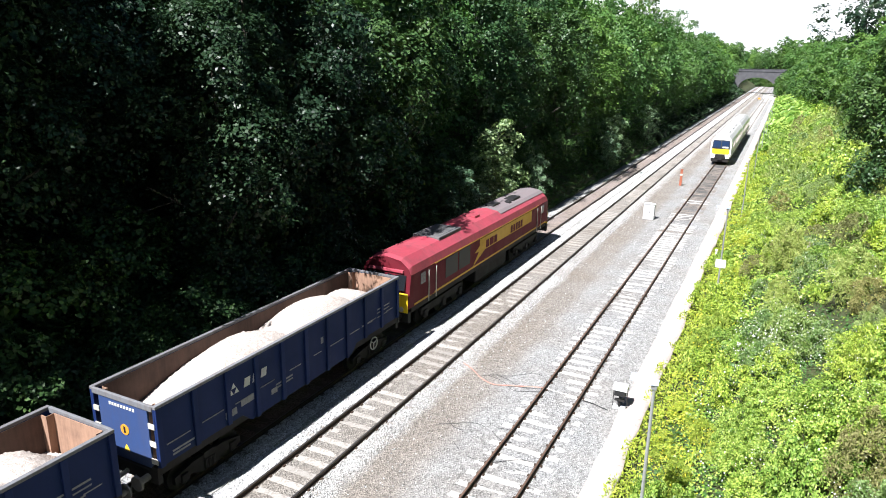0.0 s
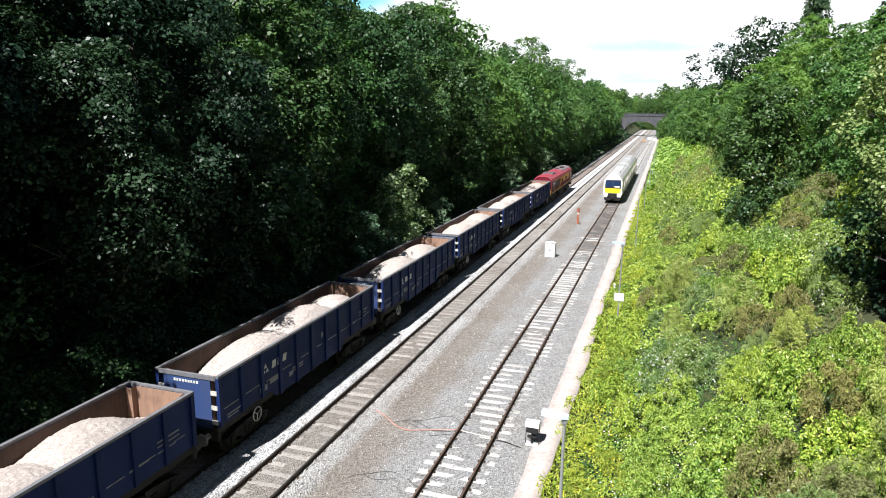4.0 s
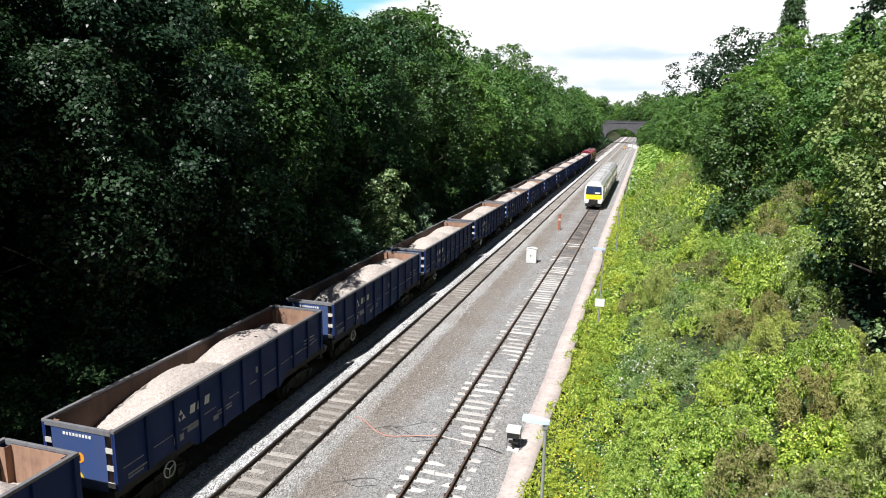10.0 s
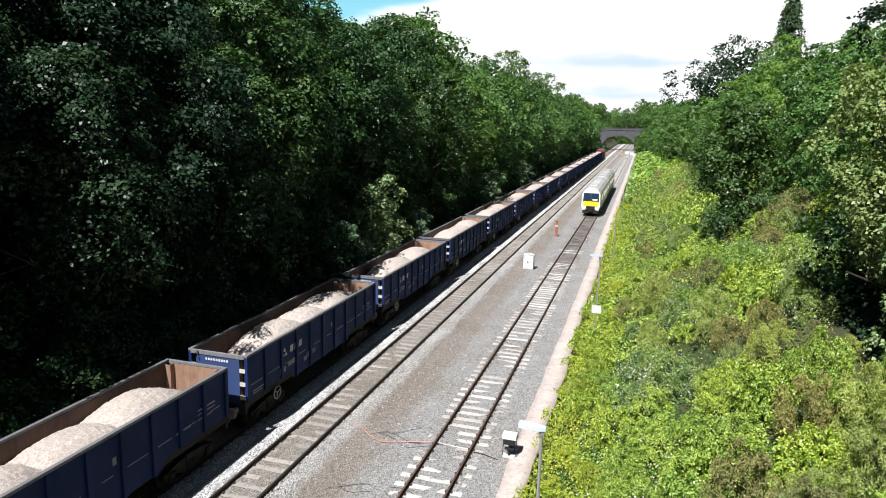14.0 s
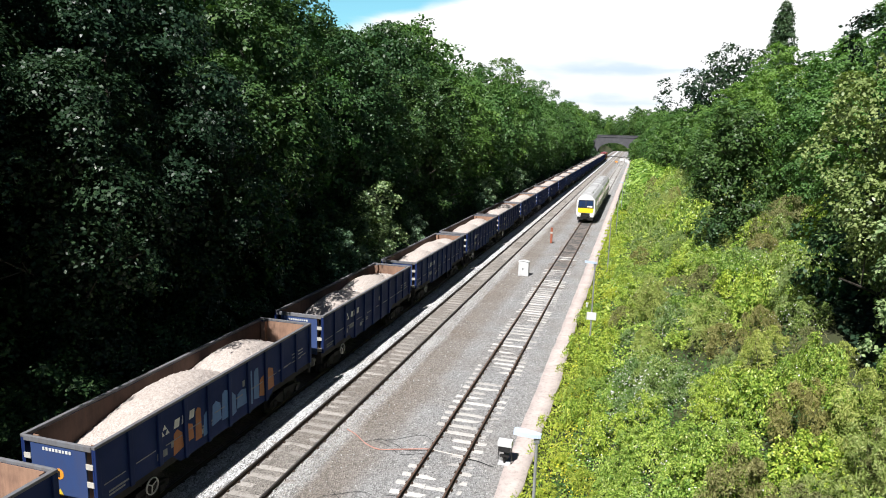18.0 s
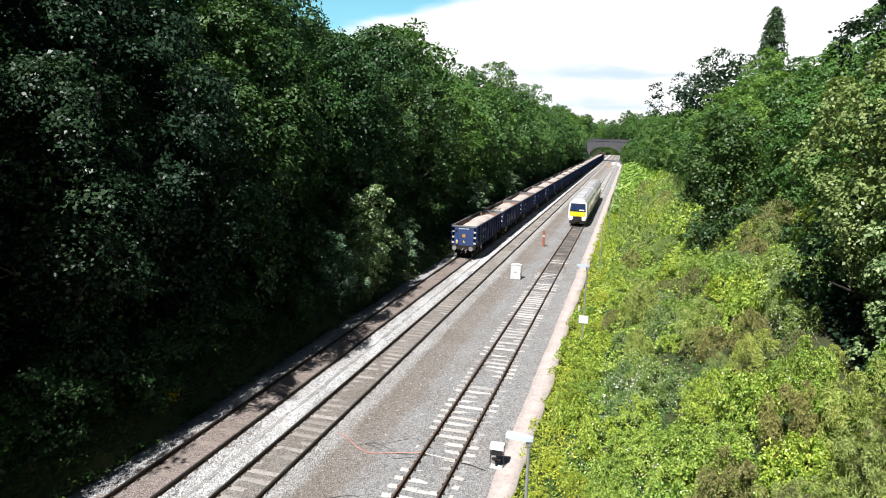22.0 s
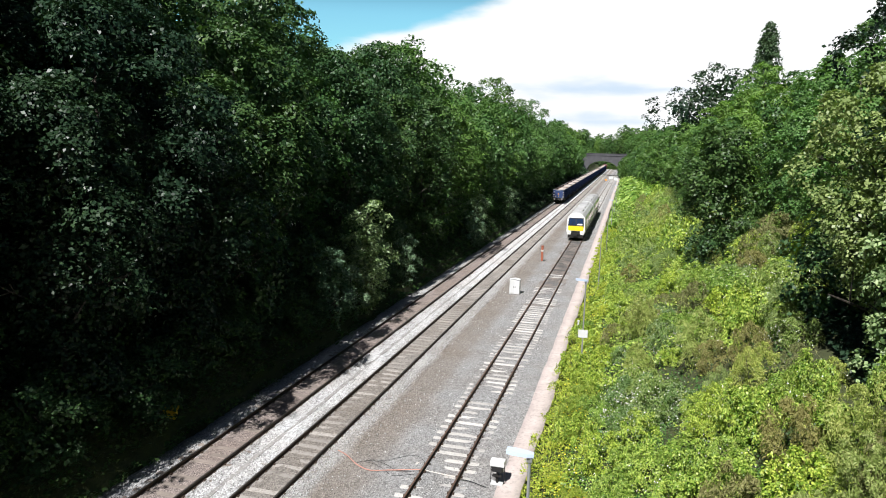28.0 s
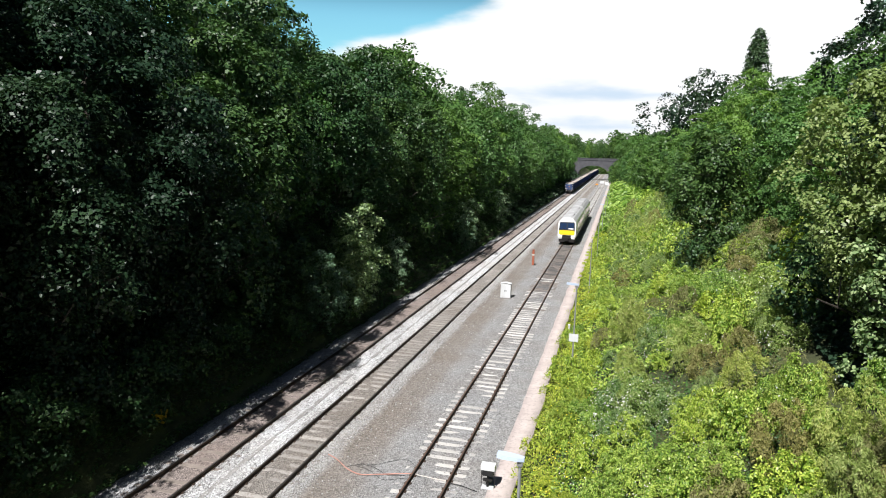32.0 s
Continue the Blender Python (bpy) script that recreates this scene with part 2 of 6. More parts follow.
def ballast_material():
    """Crushed stone: fresh and pale beside the rails, brown-grey and worn where the old yard lay."""
    k = Mat("ballast", 0.92)
    x = k.axis(0)
    wob = k.math("ADD", x, k.math("MULTIPLY", k.math("SUBTRACT", k.noise(0.55, 4, 0.6), 0.5), 0.55))
    t = k.math("DIVIDE", k.math("ADD", wob, 19.0), 16.0)      # 0 at x = -19, 1 at x = -3

    def at(v):
        return (v + 19.0) / 16.0
    zone = k.ramp(t, [
        (at(-18.3), (0.19, 0.192, 0.195)), (at(-17.2), (0.39, 0.395, 0.4)), (at(-16.5), (0.35, 0.352, 0.355)),
        (at(-16.25), (0.24, 0.2, 0.18)), (at(-15.0), (0.26, 0.215, 0.195)), (at(-14.7), (0.53, 0.535, 0.54)),
        (at(-13.2), (0.57, 0.575, 0.58)), (at(-12.95), (0.225, 0.206, 0.184)), (at(-11.7), (0.23, 0.21, 0.188)),
        (at(-11.4), (0.42, 0.415, 0.4)), (at(-10.9), (0.35, 0.34, 0.325)), (at(-10.5), (0.225, 0.2, 0.175)),
        (at(-9.3), (0.235, 0.215, 0.195)), (at(-8.6), (0.28, 0.277, 0.272)), (at(-7.0), (0.262, 0.26, 0.256)),
        (at(-5.0), (0.285, 0.284, 0.282)), (at(-3.6), (0.305, 0.3, 0.295))])
    stone = k.voronoi(17)
    tone = k.ramp(k.math("MULTIPLY", stone, 1.0), [(0.0, 0.42), (0.5, 1.0), (1.0, 1.55)])
    c = k.mix(1.0, zone, tone, "MULTIPLY")
    c = k.mix(k.ramp(k.noise(0.22, 5, 0.65), [(0.42, 0.0), (0.62, 0.45)]), c, k.mix(1.0, c, (0.78, 0.69, 0.61), "MULTIPLY"))
    # oil-darkened bed where trains stand waiting on the loop
    y = k.axis(1)
    oily = k.math("MULTIPLY", k.ramp(k.math("DIVIDE", y, 200.0), [(0.27, 0.0), (0.34, 1.0), (0.7, 1.0), (0.8, 0.0)]), k.ramp(t, [(at(-7.15), 0.0), (at(-6.95), 1.0), (at(-5.75), 1.0), (at(-5.55), 0.0)]))
    c = k.mix(k.math("MULTIPLY", oily, 0.8), c, (0.05, 0.045, 0.042))
    # dark crumbs
    c = k.mix(k.ramp(k.noise(3.1, 6, 0.8), [(0.62, 0.0), (0.74, 0.35)]), c, (0.12, 0.105, 0.09))
    k.colour(c)
    h = k.math("ADD", k.voronoi(17, None, "Distance"), k.math("MULTIPLY", k.noise(45, 3), 0.4))
    return k.bump(h, 1.0, 0.05).m


M_BALLAST = ballast_material()


def rail_material():
    k = Mat("rail_steel", 0.55, 0.35)
    k.colour(k.ramp(k.noise(14, 5, 0.7), [(0.3, (0.035, 0.024, 0.018)), (0.7, (0.085, 0.055, 0.038))]))
    return k.bump(k.noise(60, 3), 0.2, 0.005).m


M_RAIL = rail_material()
M_RAIL_TOP = Mat("rail_head_polished", 0.3, 0.9).colour((0.30, 0.29, 0.28)).m
M_RAIL_RUST = painted("rail_head_rusty", (0.16, 0.10, 0.075), 0.6, 0.5, (0.07, 0.04, 0.03), 3, 0.3)


def sleeper_material(name, lo, hi, worn=0.55):
    k = Mat(name, 0.9)
    c = k.ramp(k.noise(2.2, 5, 0.7), [(0.3, lo), (0.7, hi)])
    tone = k.ramp(k.object_random(), [(0.0, 0.78), (1.0, 1.22)])
    c = k.mix(1.0, c, tone, "MULTIPLY")
    c = k.mix(k.ramp(k.noise(9, 5, 0.75), [(worn, 0.0), (worn + 0.12, 0.75)]), c, (0.17, 0.145, 0.125))
    k.colour(c)
    return k.bump(k.noise(30, 4), 0.4, 0.01).m


M_SLEEPER_C = sleeper_material("concrete_sleeper", (0.38, 0.36, 0.335), (0.56, 0.54, 0.51))
M_SLEEPER_B = sleeper_material("stained_concrete_sleeper", (0.23, 0.212, 0.19), (0.4, 0.376, 0.346), 0.48)
M_SLEEPER_A = sleeper_material("grimy_sleeper", (0.13, 0.11, 0.095), (0.25, 0.21, 0.18))


# ---- building helpers ----
def finish(name, bm, material, parent=None, label="", smooth=False):
    me = bpy.data.meshes.new(name)
    bm.to_mesh(me)
    bm.free()
    for m in material if isinstance(material, (list, tuple)) else [material]:
        me.materials.append(m)
    if smooth:
        me.shade_smooth()
    ob = new(name, me)
    if parent:
        ob.parent = parent
    if label:
        ob["label"] = label
    return ob


def part(name, bm, material, parent, label="", smooth=False):
    return finish(name, bm, material, parent, label, smooth)


def box(bm, x0, x1, y0, y1, z0, z1, bevel=0.0, mat=0):
    r = bmesh.ops.create_cube(bm, size=1.0)
    vs = r["verts"]
    for v in vs:
        v.co = Vector((x0 if v.co.x < 0 else x1, y0 if v.co.y < 0 else y1, z0 if v.co.z < 0 else z1))
    fs = {f for v in vs for f in v.link_faces}
    for f in fs:
        f.material_index = mat
    if bevel:
        es = {e for v in vs for e in v.link_edges}
        bmesh.ops.bevel(bm, geom=list(es), offset=bevel, segments=2, profile=0.6, affect="EDGES", material=mat)
    return bm


def boxes(*rows, bevel=0.0):
    bm = bmesh.new()
    for r in rows:
        box(bm, *r, bevel=bevel)
    return bm


def tube(bm, p, q, r0, r1=None, sides=8, mat=0):
    """A tapered round bar from p to q."""
    p, q = Vector(p), Vector(q)
    d = q - p
    r = bmesh.ops.create_cone(bm, cap_ends=True, segments=sides, radius1=r0, radius2=r0 if r1 is None else r1, depth=d.length)
    m = Matrix.Translation((p + q) / 2) @ d.to_track_quat("Z", "Y").to_matrix().to_4x4()
    bmesh.ops.transform(bm, matrix=m, verts=r["verts"])
    for f in {f for v in r["verts"] for f in v.link_faces}:
        f.material_index = mat
    return bm


def loft(bm, rings, closed=True, caps=True, mat=0):
    """Skins rings of points, all of one length."""
    vs = [[bm.verts.new(p) for p in ring] for ring in rings]
    n = len(rings[0])
    for a, b in zip(vs, vs[1:]):
        for i in range(n if closed else n - 1):
            j = (i + 1) % n
            bm.faces.new((a[i], a[j], b[j], b[i])).material_index = mat
    if caps and closed:
        bm.faces.new(list(reversed(vs[0]))).material_index = mat
        bm.faces.new(vs[-1]).material_index = mat
    bmesh.ops.recalc_face_normals(bm, faces=bm.faces)
    return bm


def mesh_from(name, verts, faces, material, parent=None, label="", smooth=False):
    """A mesh object from numpy arrays of vertices and quads."""
    me = bpy.data.meshes.new(name)
    verts, faces = np.asarray(verts, np.float32), np.asarray(faces, np.int32)
    k = faces.shape[1]
    me.vertices.add(len(verts))
    me.vertices.foreach_set("co", verts.ravel())
    me.loops.add(faces.size)
    me.loops.foreach_set("vertex_index", faces.ravel())
    me.polygons.add(len(faces))
    me.polygons.foreach_set("loop_start", np.arange(0, faces.size, k, dtype=np.int32))
    me.update(calc_edges=True)
    if smooth:
        me.shade_smooth()
    me.materials.append(material)
    ob = new(name, me)
    if parent:
        ob.parent = parent
    if label:
        ob["label"] = label
    return ob


def empty(name, m=None):
    ob = new(name)
    if m:
        ob.matrix_basis = m
    return ob


# ---- ground ----
def smooth(a, b, x):
    t = np.clip((x - a) / (b - a), 0, 1)
    return t * t * (3 - 2 * t)


def ground_z(x, y):
    """Height of the cutting: flat bed, banks on both sides, level land above."""
    x, y = np.asarray(x, float), np.asarray(y, float)
    left = np.clip((-18.3 - x) * 0.66, 0, 10.5)
    right = np.clip((x + 2.2) * 0.60, 0, 11.0)
    lump = 0.35 * np.sin(x * 0.7 + 1.3 * np.sin(y * 0.21)) * np.sin(y * 0.37 + 0.5 * np.sin(x * 0.4))
    bed = np.where((x > -18.3) & (x < -2.5), -0.55, 0.0)
    bank = np.clip((left + right) / 1.5, 0, 1)
    lie = left + right + lump * bank + bed
    return lie + (10.5 - lie) * smooth(520, 560, y)      # the line bends away in its cutting beyond the bridge


def make_ground():
    xs = np.concatenate([[-2500, -1200, -600, -300, -150, -90], np.arange(-60, -18.3, 2.0), [-18.31, -18.29], np.arange(-17.5, -2.6, 1.5), [-2.51, -2.49], np.arange(-2.0, 40, 1.5),
                         [60, 90, 150, 300, 600, 1200, 2500]])
    ys = np.concatenate([[-800, -300, -120, -60], np.arange(-30, 140, 2.0), np.arange(140, 700, 8.0), [750, 850, 1000, 1300, 1800, 2600, 3800]])
    X, Y = np.meshgrid(xs, ys)
    Z = ground_z(X, Y)
    v = np.stack([X, Y, Z], -1).reshape(-1, 3)
    i = np.arange(len(ys) - 1)[:, None] * len(xs) + np.arange(len(xs) - 1)[None]
    f = np.stack([i, i + 1, i + 1 + len(xs), i + len(xs)], -1).reshape(-1, 4)
    ob = mesh_from("ground", v, f, M_SOIL, smooth=True)
    tagged(ob, "earth floor and banks of a railway cutting with leaf litter", "ground", kind="structure")


make_ground()


def make_ballast():
    prof = [(-18.5, -0.62), (-18.1, -0.5), (-17.4, -0.42), (-17.0, -0.2), (-16.6, -0.165), (-15.0, -0.175), (-14.4, -0.14), (-14.05, -0.13), (-13.95, -0.17), (-13.85, -0.13), (-13.4, -0.15),
            (-13.0, -0.175), (-11.6, -0.175), (-11.1, -0.15), (-10.5, -0.28), (-9.4, -0.3), (-8.3, -0.24), (-7.7, -0.18), (-7.2, -0.175), (-5.5, -0.175), (-4.9, -0.18),
            (-4.2, -0.26), (-3.7, -0.3)]
    xs = np.interp(np.linspace(0, len(prof) - 1, 67), range(len(prof)), [p[0] for p in prof])
    zs = np.interp(xs, [p[0] for p in prof], [p[1] for p in prof])
    ys = np.concatenate([np.arange(NEAR, 100, 0.3), np.arange(100, 240, 1.0), np.arange(240, FAR + 6, 8.0)])
    X, Y = np.meshgrid(xs, ys)
    rng = np.random.default_rng(5)
    Z = zs[None] + rng.normal(0, 0.013, X.shape) + 0.02 * np.sin(Y * 0.9 + X * 2) * np.sin(Y * 0.31)
    v = np.stack([X + rng.normal(0, 0.03, X.shape), Y, Z], -1).reshape(-1, 3)
    i = np.arange(len(ys) - 1)[:, None] * len(xs) + np.arange(len(xs) - 1)[None]
    f = np.stack([i, i + 1, i + 1 + len(xs), i + len(xs)], -1).reshape(-1, 4)
    tagged(mesh_from("ballast", v, f, M_BALLAST), "crushed grey stone ballast with brown worn patches", "ballast", kind="structure")


make_ballast()


def make_loose_stones():
    """Single crushed stones lying on the ballast where it is nearest."""
    rng = np.random.default_rng(77)
    n = 30000
    y = 8 + 52 * rng.uniform(0, 1, n) ** 1.5
    band = rng.choice(4, n, p=(0.2, 0.5, 0.22, 0.08))
    lo, hi = np.array([-18.0, -14.75, -11.45, -10.6])[band], np.array([-16.5, -13.15, -10.7, -4.1])[band]
    x = lo + (hi - lo) * rng.uniform(0, 1, n)
    z = np.interp(x, (-18.1, -17.4, -17.0, -16.6, -14.4, -13.4, -11.1, -10.5, -9.4, -8.3, -7.7, -4.9, -4.2), (-0.5, -0.42, -0.2, -0.165, -0.14, -0.15, -0.15, -0.28, -0.3, -0.24, -0.18, -0.18, -0.26))
    c = np.stack([x, y, z + 0.012], 1)
    r = rng.uniform(0.018, 0.045, (n, 1))
    d = np.array([(1, 0, 0), (-1, 0, 0), (0, 1, 0), (0, -1, 0), (0, 0, 1), (0, 0, -1)], float)
    v = c[:, None] + d[None] * r[:, None] * rng.uniform(0.6, 1.3, (n, 6, 1)) + rng.normal(0, 0.006, (n, 6, 3))
    f = np.array([(0, 2, 4), (2, 1, 4), (1, 3, 4), (3, 0, 4), (2, 0, 5), (1, 2, 5), (3, 1, 5), (0, 3, 5)])
    f = (f[None] + 6 * np.arange(n)[:, None, None]).reshape(-1, 3)
    k = Mat("loose_stone", 0.9)
    k.colour(k.ramp(k.island(), [(0.0, (0.16, 0.155, 0.15)), (0.4, (0.32, 0.315, 0.305)), (1.0, (0.5, 0.5, 0.495))]))
    tagged(mesh_from("loose_stones", v.reshape(-1, 3), f, k.m), "loose pale crushed stones scattered on the ballast", "stones", kind="stuff")


make_loose_stones()


def path_material():
    k = Mat("pink_path", 0.9)
    c = k.ramp(k.noise(0.9, 6, 0.7), [(0.3, (0.42, 0.352, 0.325)), (0.7, (0.56, 0.485, 0.45))])
    k.colour(k.mix(k.ramp(k.noise(6, 4, 0.7), [(0.5, 0.0), (0.72, 0.75)]), c, (0.25, 0.225, 0.2)))
    return k.bump(k.noise(20, 4), 0.4, 0.02).m


def make_path():
    ys = np.concatenate([np.arange(NEAR, 130, 1.0), np.arange(130, 420, 6.0)])
    rng = np.random.default_rng(8)
    left = -4.02 + rng.normal(0, 0.02, len(ys))
    right = -3.08 + 0.06 * np.sin(ys * 0.23) + 0.03 * np.sin(ys * 1.3 + 1) + rng.normal(0, 0.02, len(ys))
    v, n = [], len(ys)
    for xx, zz in ((left, -0.4), (left, -0.24), ((left + right) / 2, -0.21), (right, -0.22), (right, -0.5)):
        v.append(np.stack([xx, ys, np.full(n, zz)], 1))
    v = np.concatenate(v)
    f = [(a * n + i, a * n + i + 1, (a + 1) * n + i + 1, (a + 1) * n + i) for a in range(4) for i in range(n - 1)]
    ob = mesh_from("pavement", v, np.array(f)[:, ::-1], path_material())
    tagged(ob, "narrow pinkish lineside walkway along the foot of the bank", "walkway", kind="structure")


make_path()


# ---- rails and sleepers ----
def make_track(name, cx, label, head, sleeper_mat, seed, sunk):
    track = empty(name)
    tagged(track, label, "railway track", group="railway tracks")
    prof = [(-0.07, -0.16), (-0.07, -0.145), (-0.012, -0.12), (-0.012, -0.045), (-0.036, -0.032), (-0.036, -0.004), (-0.028, 0.0), (0.028, 0.0), (0.036, -0.004), (0.036, -0.032),
            (0.012, -0.045), (0.012, -0.12), (0.07, -0.145), (0.07, -0.16)]
    for side in (-0.7525, 0.7525):
        bm = bmesh.new()
        loft(bm, [[(cx + side + x, y, z) for x, z in prof] for y in (NEAR, 100, 250, FAR)])
        for f in bm.faces:
            if f.normal.z > 0.9 and f.calc_center_median().z > -0.003:
                f.material_index = 1
        part("rail", bm, [M_RAIL, head], track)
    # the nearest sleepers one by one, the rest joined
    rng = random.Random(seed)
    bm = bmesh.new()
    box(bm, -1.25, 1.25, -0.13, 0.13, -0.30, -0.158, bevel=0.012)
    me = bpy.data.meshes.new("sleeper")
    bm.to_mesh(me)
    bm.free()
    me.materials.append(sleeper_mat)
    oiled = me.copy()      # blackened where trains stand waiting
    oiled.materials[0] = M_SLEEPER_A
    y, count, rest = 5.0, 0, bmesh.new()
    while y < 400:
        if count < 300:
            ob = new("sleeper", oiled if cx == TRACK_C and 54 + (count * 37 % 19) < y < 150 else me)
            ob.parent = track
            ob.matrix_basis = pose(cx + rng.uniform(-0.03, 0.03), y, rng.uniform(-sunk, 0.006), 0, 0, rng.uniform(-0.6, 0.6))
        else:
            box(rest, cx - 1.25, cx + 1.25, y - 0.13, y + 0.13, -0.3, -0.158)
        count += 1
        y += 0.655
    tagged(part("sleepers_beyond", rest, sleeper_mat, track), kind="stuff")
    # rail clips on the sleepers nearest the eye
    bm = boxes((-0.035, 0.035, -0.05, 0.05, -0.16, -0.115))
    clip = bpy.data.meshes.new("rail_clip")
    bm.to_mesh(clip)
    bm.free()
    clip.materials.append(M_RAIL)
    for k in range(8, 52):
        for side in (-0.8575, -0.6475, 0.6475, 0.8575):
            ob = new("rail_clip", clip)
            ob.parent = track
            ob.matrix_basis = pose(cx + side, 5.0 + 0.655 * k, 0)
    return track


make_track("railway_track", TRACK_A, "shaded main line track with brown-stained sleepers and polished rails", M_RAIL_TOP, M_SLEEPER_A, 1, 0.03)
make_track("railway_track", TRACK_B, "main line track with dirty sleepers half sunk in pale ballast", M_RAIL_TOP, M_SLEEPER_B, 2, 0.02)
make_track("railway_track", TRACK_C, "loop track with pale concrete sleepers and rusty rails", M_RAIL_RUST, M_SLEEPER_C, 3, 0.026)


# ---- trees and undergrowth ----
def leaf_cards(centres, normals, size, rng, stretch=1.5, twist=None):
    """Small pointed leaves: a bent diamond each, facing its normal, along twist if given."""
    n = len(centres)
    nn = normals / np.maximum(np.linalg.norm(normals, axis=1, keepdims=True), 1e-6)
    a = np.cross(nn, rng.normal(0, 1, (n, 3))) if twist is None else twist - nn * (twist * nn).sum(1, keepdims=True)
    a /= np.maximum(np.linalg.norm(a, axis=1, keepdims=True), 1e-6)
    b = np.cross(nn, a)
    s = (size * rng.uniform(0.6, 1.3, n))[:, None]
    tip = centres + a * s * stretch * 0.5 - nn * s * 0.18
    tail = centres - a * s * stretch * 0.5 - nn * s * 0.1
    l, r = centres + b * s * 0.5 + nn * s * 0.08, centres - b * s * 0.5 + nn * s * 0.08
    v = np.stack([tail, l, tip, r], 1).reshape(-1, 3)
    return v, np.arange(4 * n, dtype=np.int32).reshape(-1, 4)


def limbs(bm, rng, base, top, r0, n, reach, low):
    """A tapered, slightly crooked trunk with forking limbs."""
    pts = [Vector(base)]
    for k in range(1, 7):
        p = Vector(base).lerp(Vector(top), k / 6)
        pts.append(p + Vector((rng.uniform(-0.25, 0.25), rng.uniform(-0.25, 0.25), 0)))
    for k in range(6):
        tube(bm, pts[k], pts[k + 1], r0 * (1 - k / 7), r0 * (1 - (k + 1) / 7), 7)
    for _ in range(n):
        f = rng.uniform(low, 0.95)
        p = Vector(base).lerp(Vector(top), f)
        ang = rng.uniform(0, 6.283)
        ln = reach * rng.uniform(0.5, 1.0) * (1.15 - f)
        q = p + Vector((math.cos(ang) * ln, math.sin(ang) * ln, ln * rng.uniform(0.3, 0.9)))
        tube(bm, p, q, r0 * 0.35 * (1.1 - f), 0.03, 5)
        tube(bm, p.lerp(q, 0.6), p.lerp(q, 0.6) + Vector((rng.uniform(-1, 1), rng.uniform(-1, 1), rng.uniform(0.4, 1.4))) * ln * 0.35, r0 * 0.12, 0.02, 4)


def crown_points(rng, height, radius, low, lobes, sprays, per, shape, tuck=1.0, flat=0.75, top=1.0, lobe=0.36, spread=0.3, twiggy=0.32):
    """Leaves in sprays on the outer side of rounded lobes, which stand apart round an uneven crown."""
    cs, ns = [], []
    mid, half = (height + low) / 2, (height - low) / 2
    lob = rng.uniform(0, 6.283, 6)
    turn = rng.uniform(0, 6.283)
    for k in range(lobes):
        u = 1 - 2 * ((k + rng.uniform(0.1, 0.9)) / lobes) ** top
        th = turn + k * 2.39996 + rng.uniform(-0.45, 0.45)
        prof = max(0.04, (1 - abs(u) ** shape)) ** 0.55
        uneven = 1 + 0.2 * math.sin(2 * th + lob[0] + 2 * u) + 0.14 * math.sin(3 * th + lob[1] - 3 * u)
        rr = radius * prof * uneven * rng.uniform(0.5, 0.86)
        rr *= tuck + (1 - tuck) * float(smooth(-0.5, 0.35, u))      # lower boughs drawn in under the top
        c = np.array([math.cos(th) * rr, math.sin(th) * rr, mid + u * half * 0.93])
        lr = radius * lobe * rng.uniform(0.7, 1.25) * (1.05 - 0.3 * max(0, u))
        out = np.array([math.cos(th) * prof, math.sin(th) * prof, 0.45 + 0.5 * u])
        d = rng.normal(0, 1, (sprays, 3)) + out * 0.75
        d /= np.linalg.norm(d, axis=1, keepdims=True)
        sc = c + d * np.array([lr, lr, lr * flat]) * rng.uniform(0.72, 1.12, (sprays, 1))
        sn = d * 0.75 + np.array([0, 0, 0.6]) + rng.normal(0, 0.22, (sprays, 3))
        sn /= np.linalg.norm(sn, axis=1, keepdims=True)
        size = spread * rng.uniform(0.55, 1.35, (sprays, 1, 1))
        e = np.clip(rng.normal(0, 1, (sprays, per, 3)), -1.7, 1.7) * size
        e -= sn[:, None] * (e * sn[:, None]).sum(2, keepdims=True) * 0.72      # flat sprays
        e[:, :, 2] -= 0.35 * np.linalg.norm(e, axis=2)                          # that droop outwards
        n = sn[:, None] + rng.normal(0, twiggy, (sprays, per, 3))
        cs.append((sc[:, None] + e).reshape(-1, 3))
        ns.append(n.reshape(-1, 3))
    return np.concatenate(cs), np.concatenate(ns)


def make_tree(name, label, seed, height, radius, low, lobes, sprays, per, leaf, material, shape=2.6, trunk=0.28, **form):
    rng = np.random.default_rng(seed)
    tree = empty(name)
    tagged(tree, label, "tree")
    bm = bmesh.new()
    limbs(bm, random.Random(seed), (0, 0, -0.8), (0, 0, height * 0.86), trunk, 14, radius * 1.1, max(0.2, low / height))
    part("trunk", bm, M_BARK, tree)
    c, n = crown_points(rng, height, radius, low, lobes, sprays, per, shape, **form)
    # leaves deep inside, few and large
    m = len(c) // 9
    a = rng.normal(0, 1, (m, 3))
    a *= rng.uniform(0, 1, (m, 1)) ** 0.5 / np.linalg.norm(a, axis=1, keepdims=True)
    a = a * np.array([radius * 0.5, radius * 0.5, (height - low) * 0.36]) + np.array([0, 0, (height + low) / 2])
    v, f = leaf_cards(c, n, leaf, rng)
    v2, f2 = leaf_cards(a, rng.normal(0, 1, (m, 3)), leaf * 1.7, rng)
    mesh_from("crown", np.concatenate([v, v2]), np.concatenate([f, f2 + len(v)]), material, tree)
    return tree


def plant(base, x, y, turn, size, sink=0.0):
    """Sets a copy of a tree on the bank."""
    ob = copy_thing(base, pose(x, y, float(ground_z(x, y)) - sink, 0, 0, turn))
    ob.scale = (size, size, size * random.uniform(0.94, 1.06))
    return ob


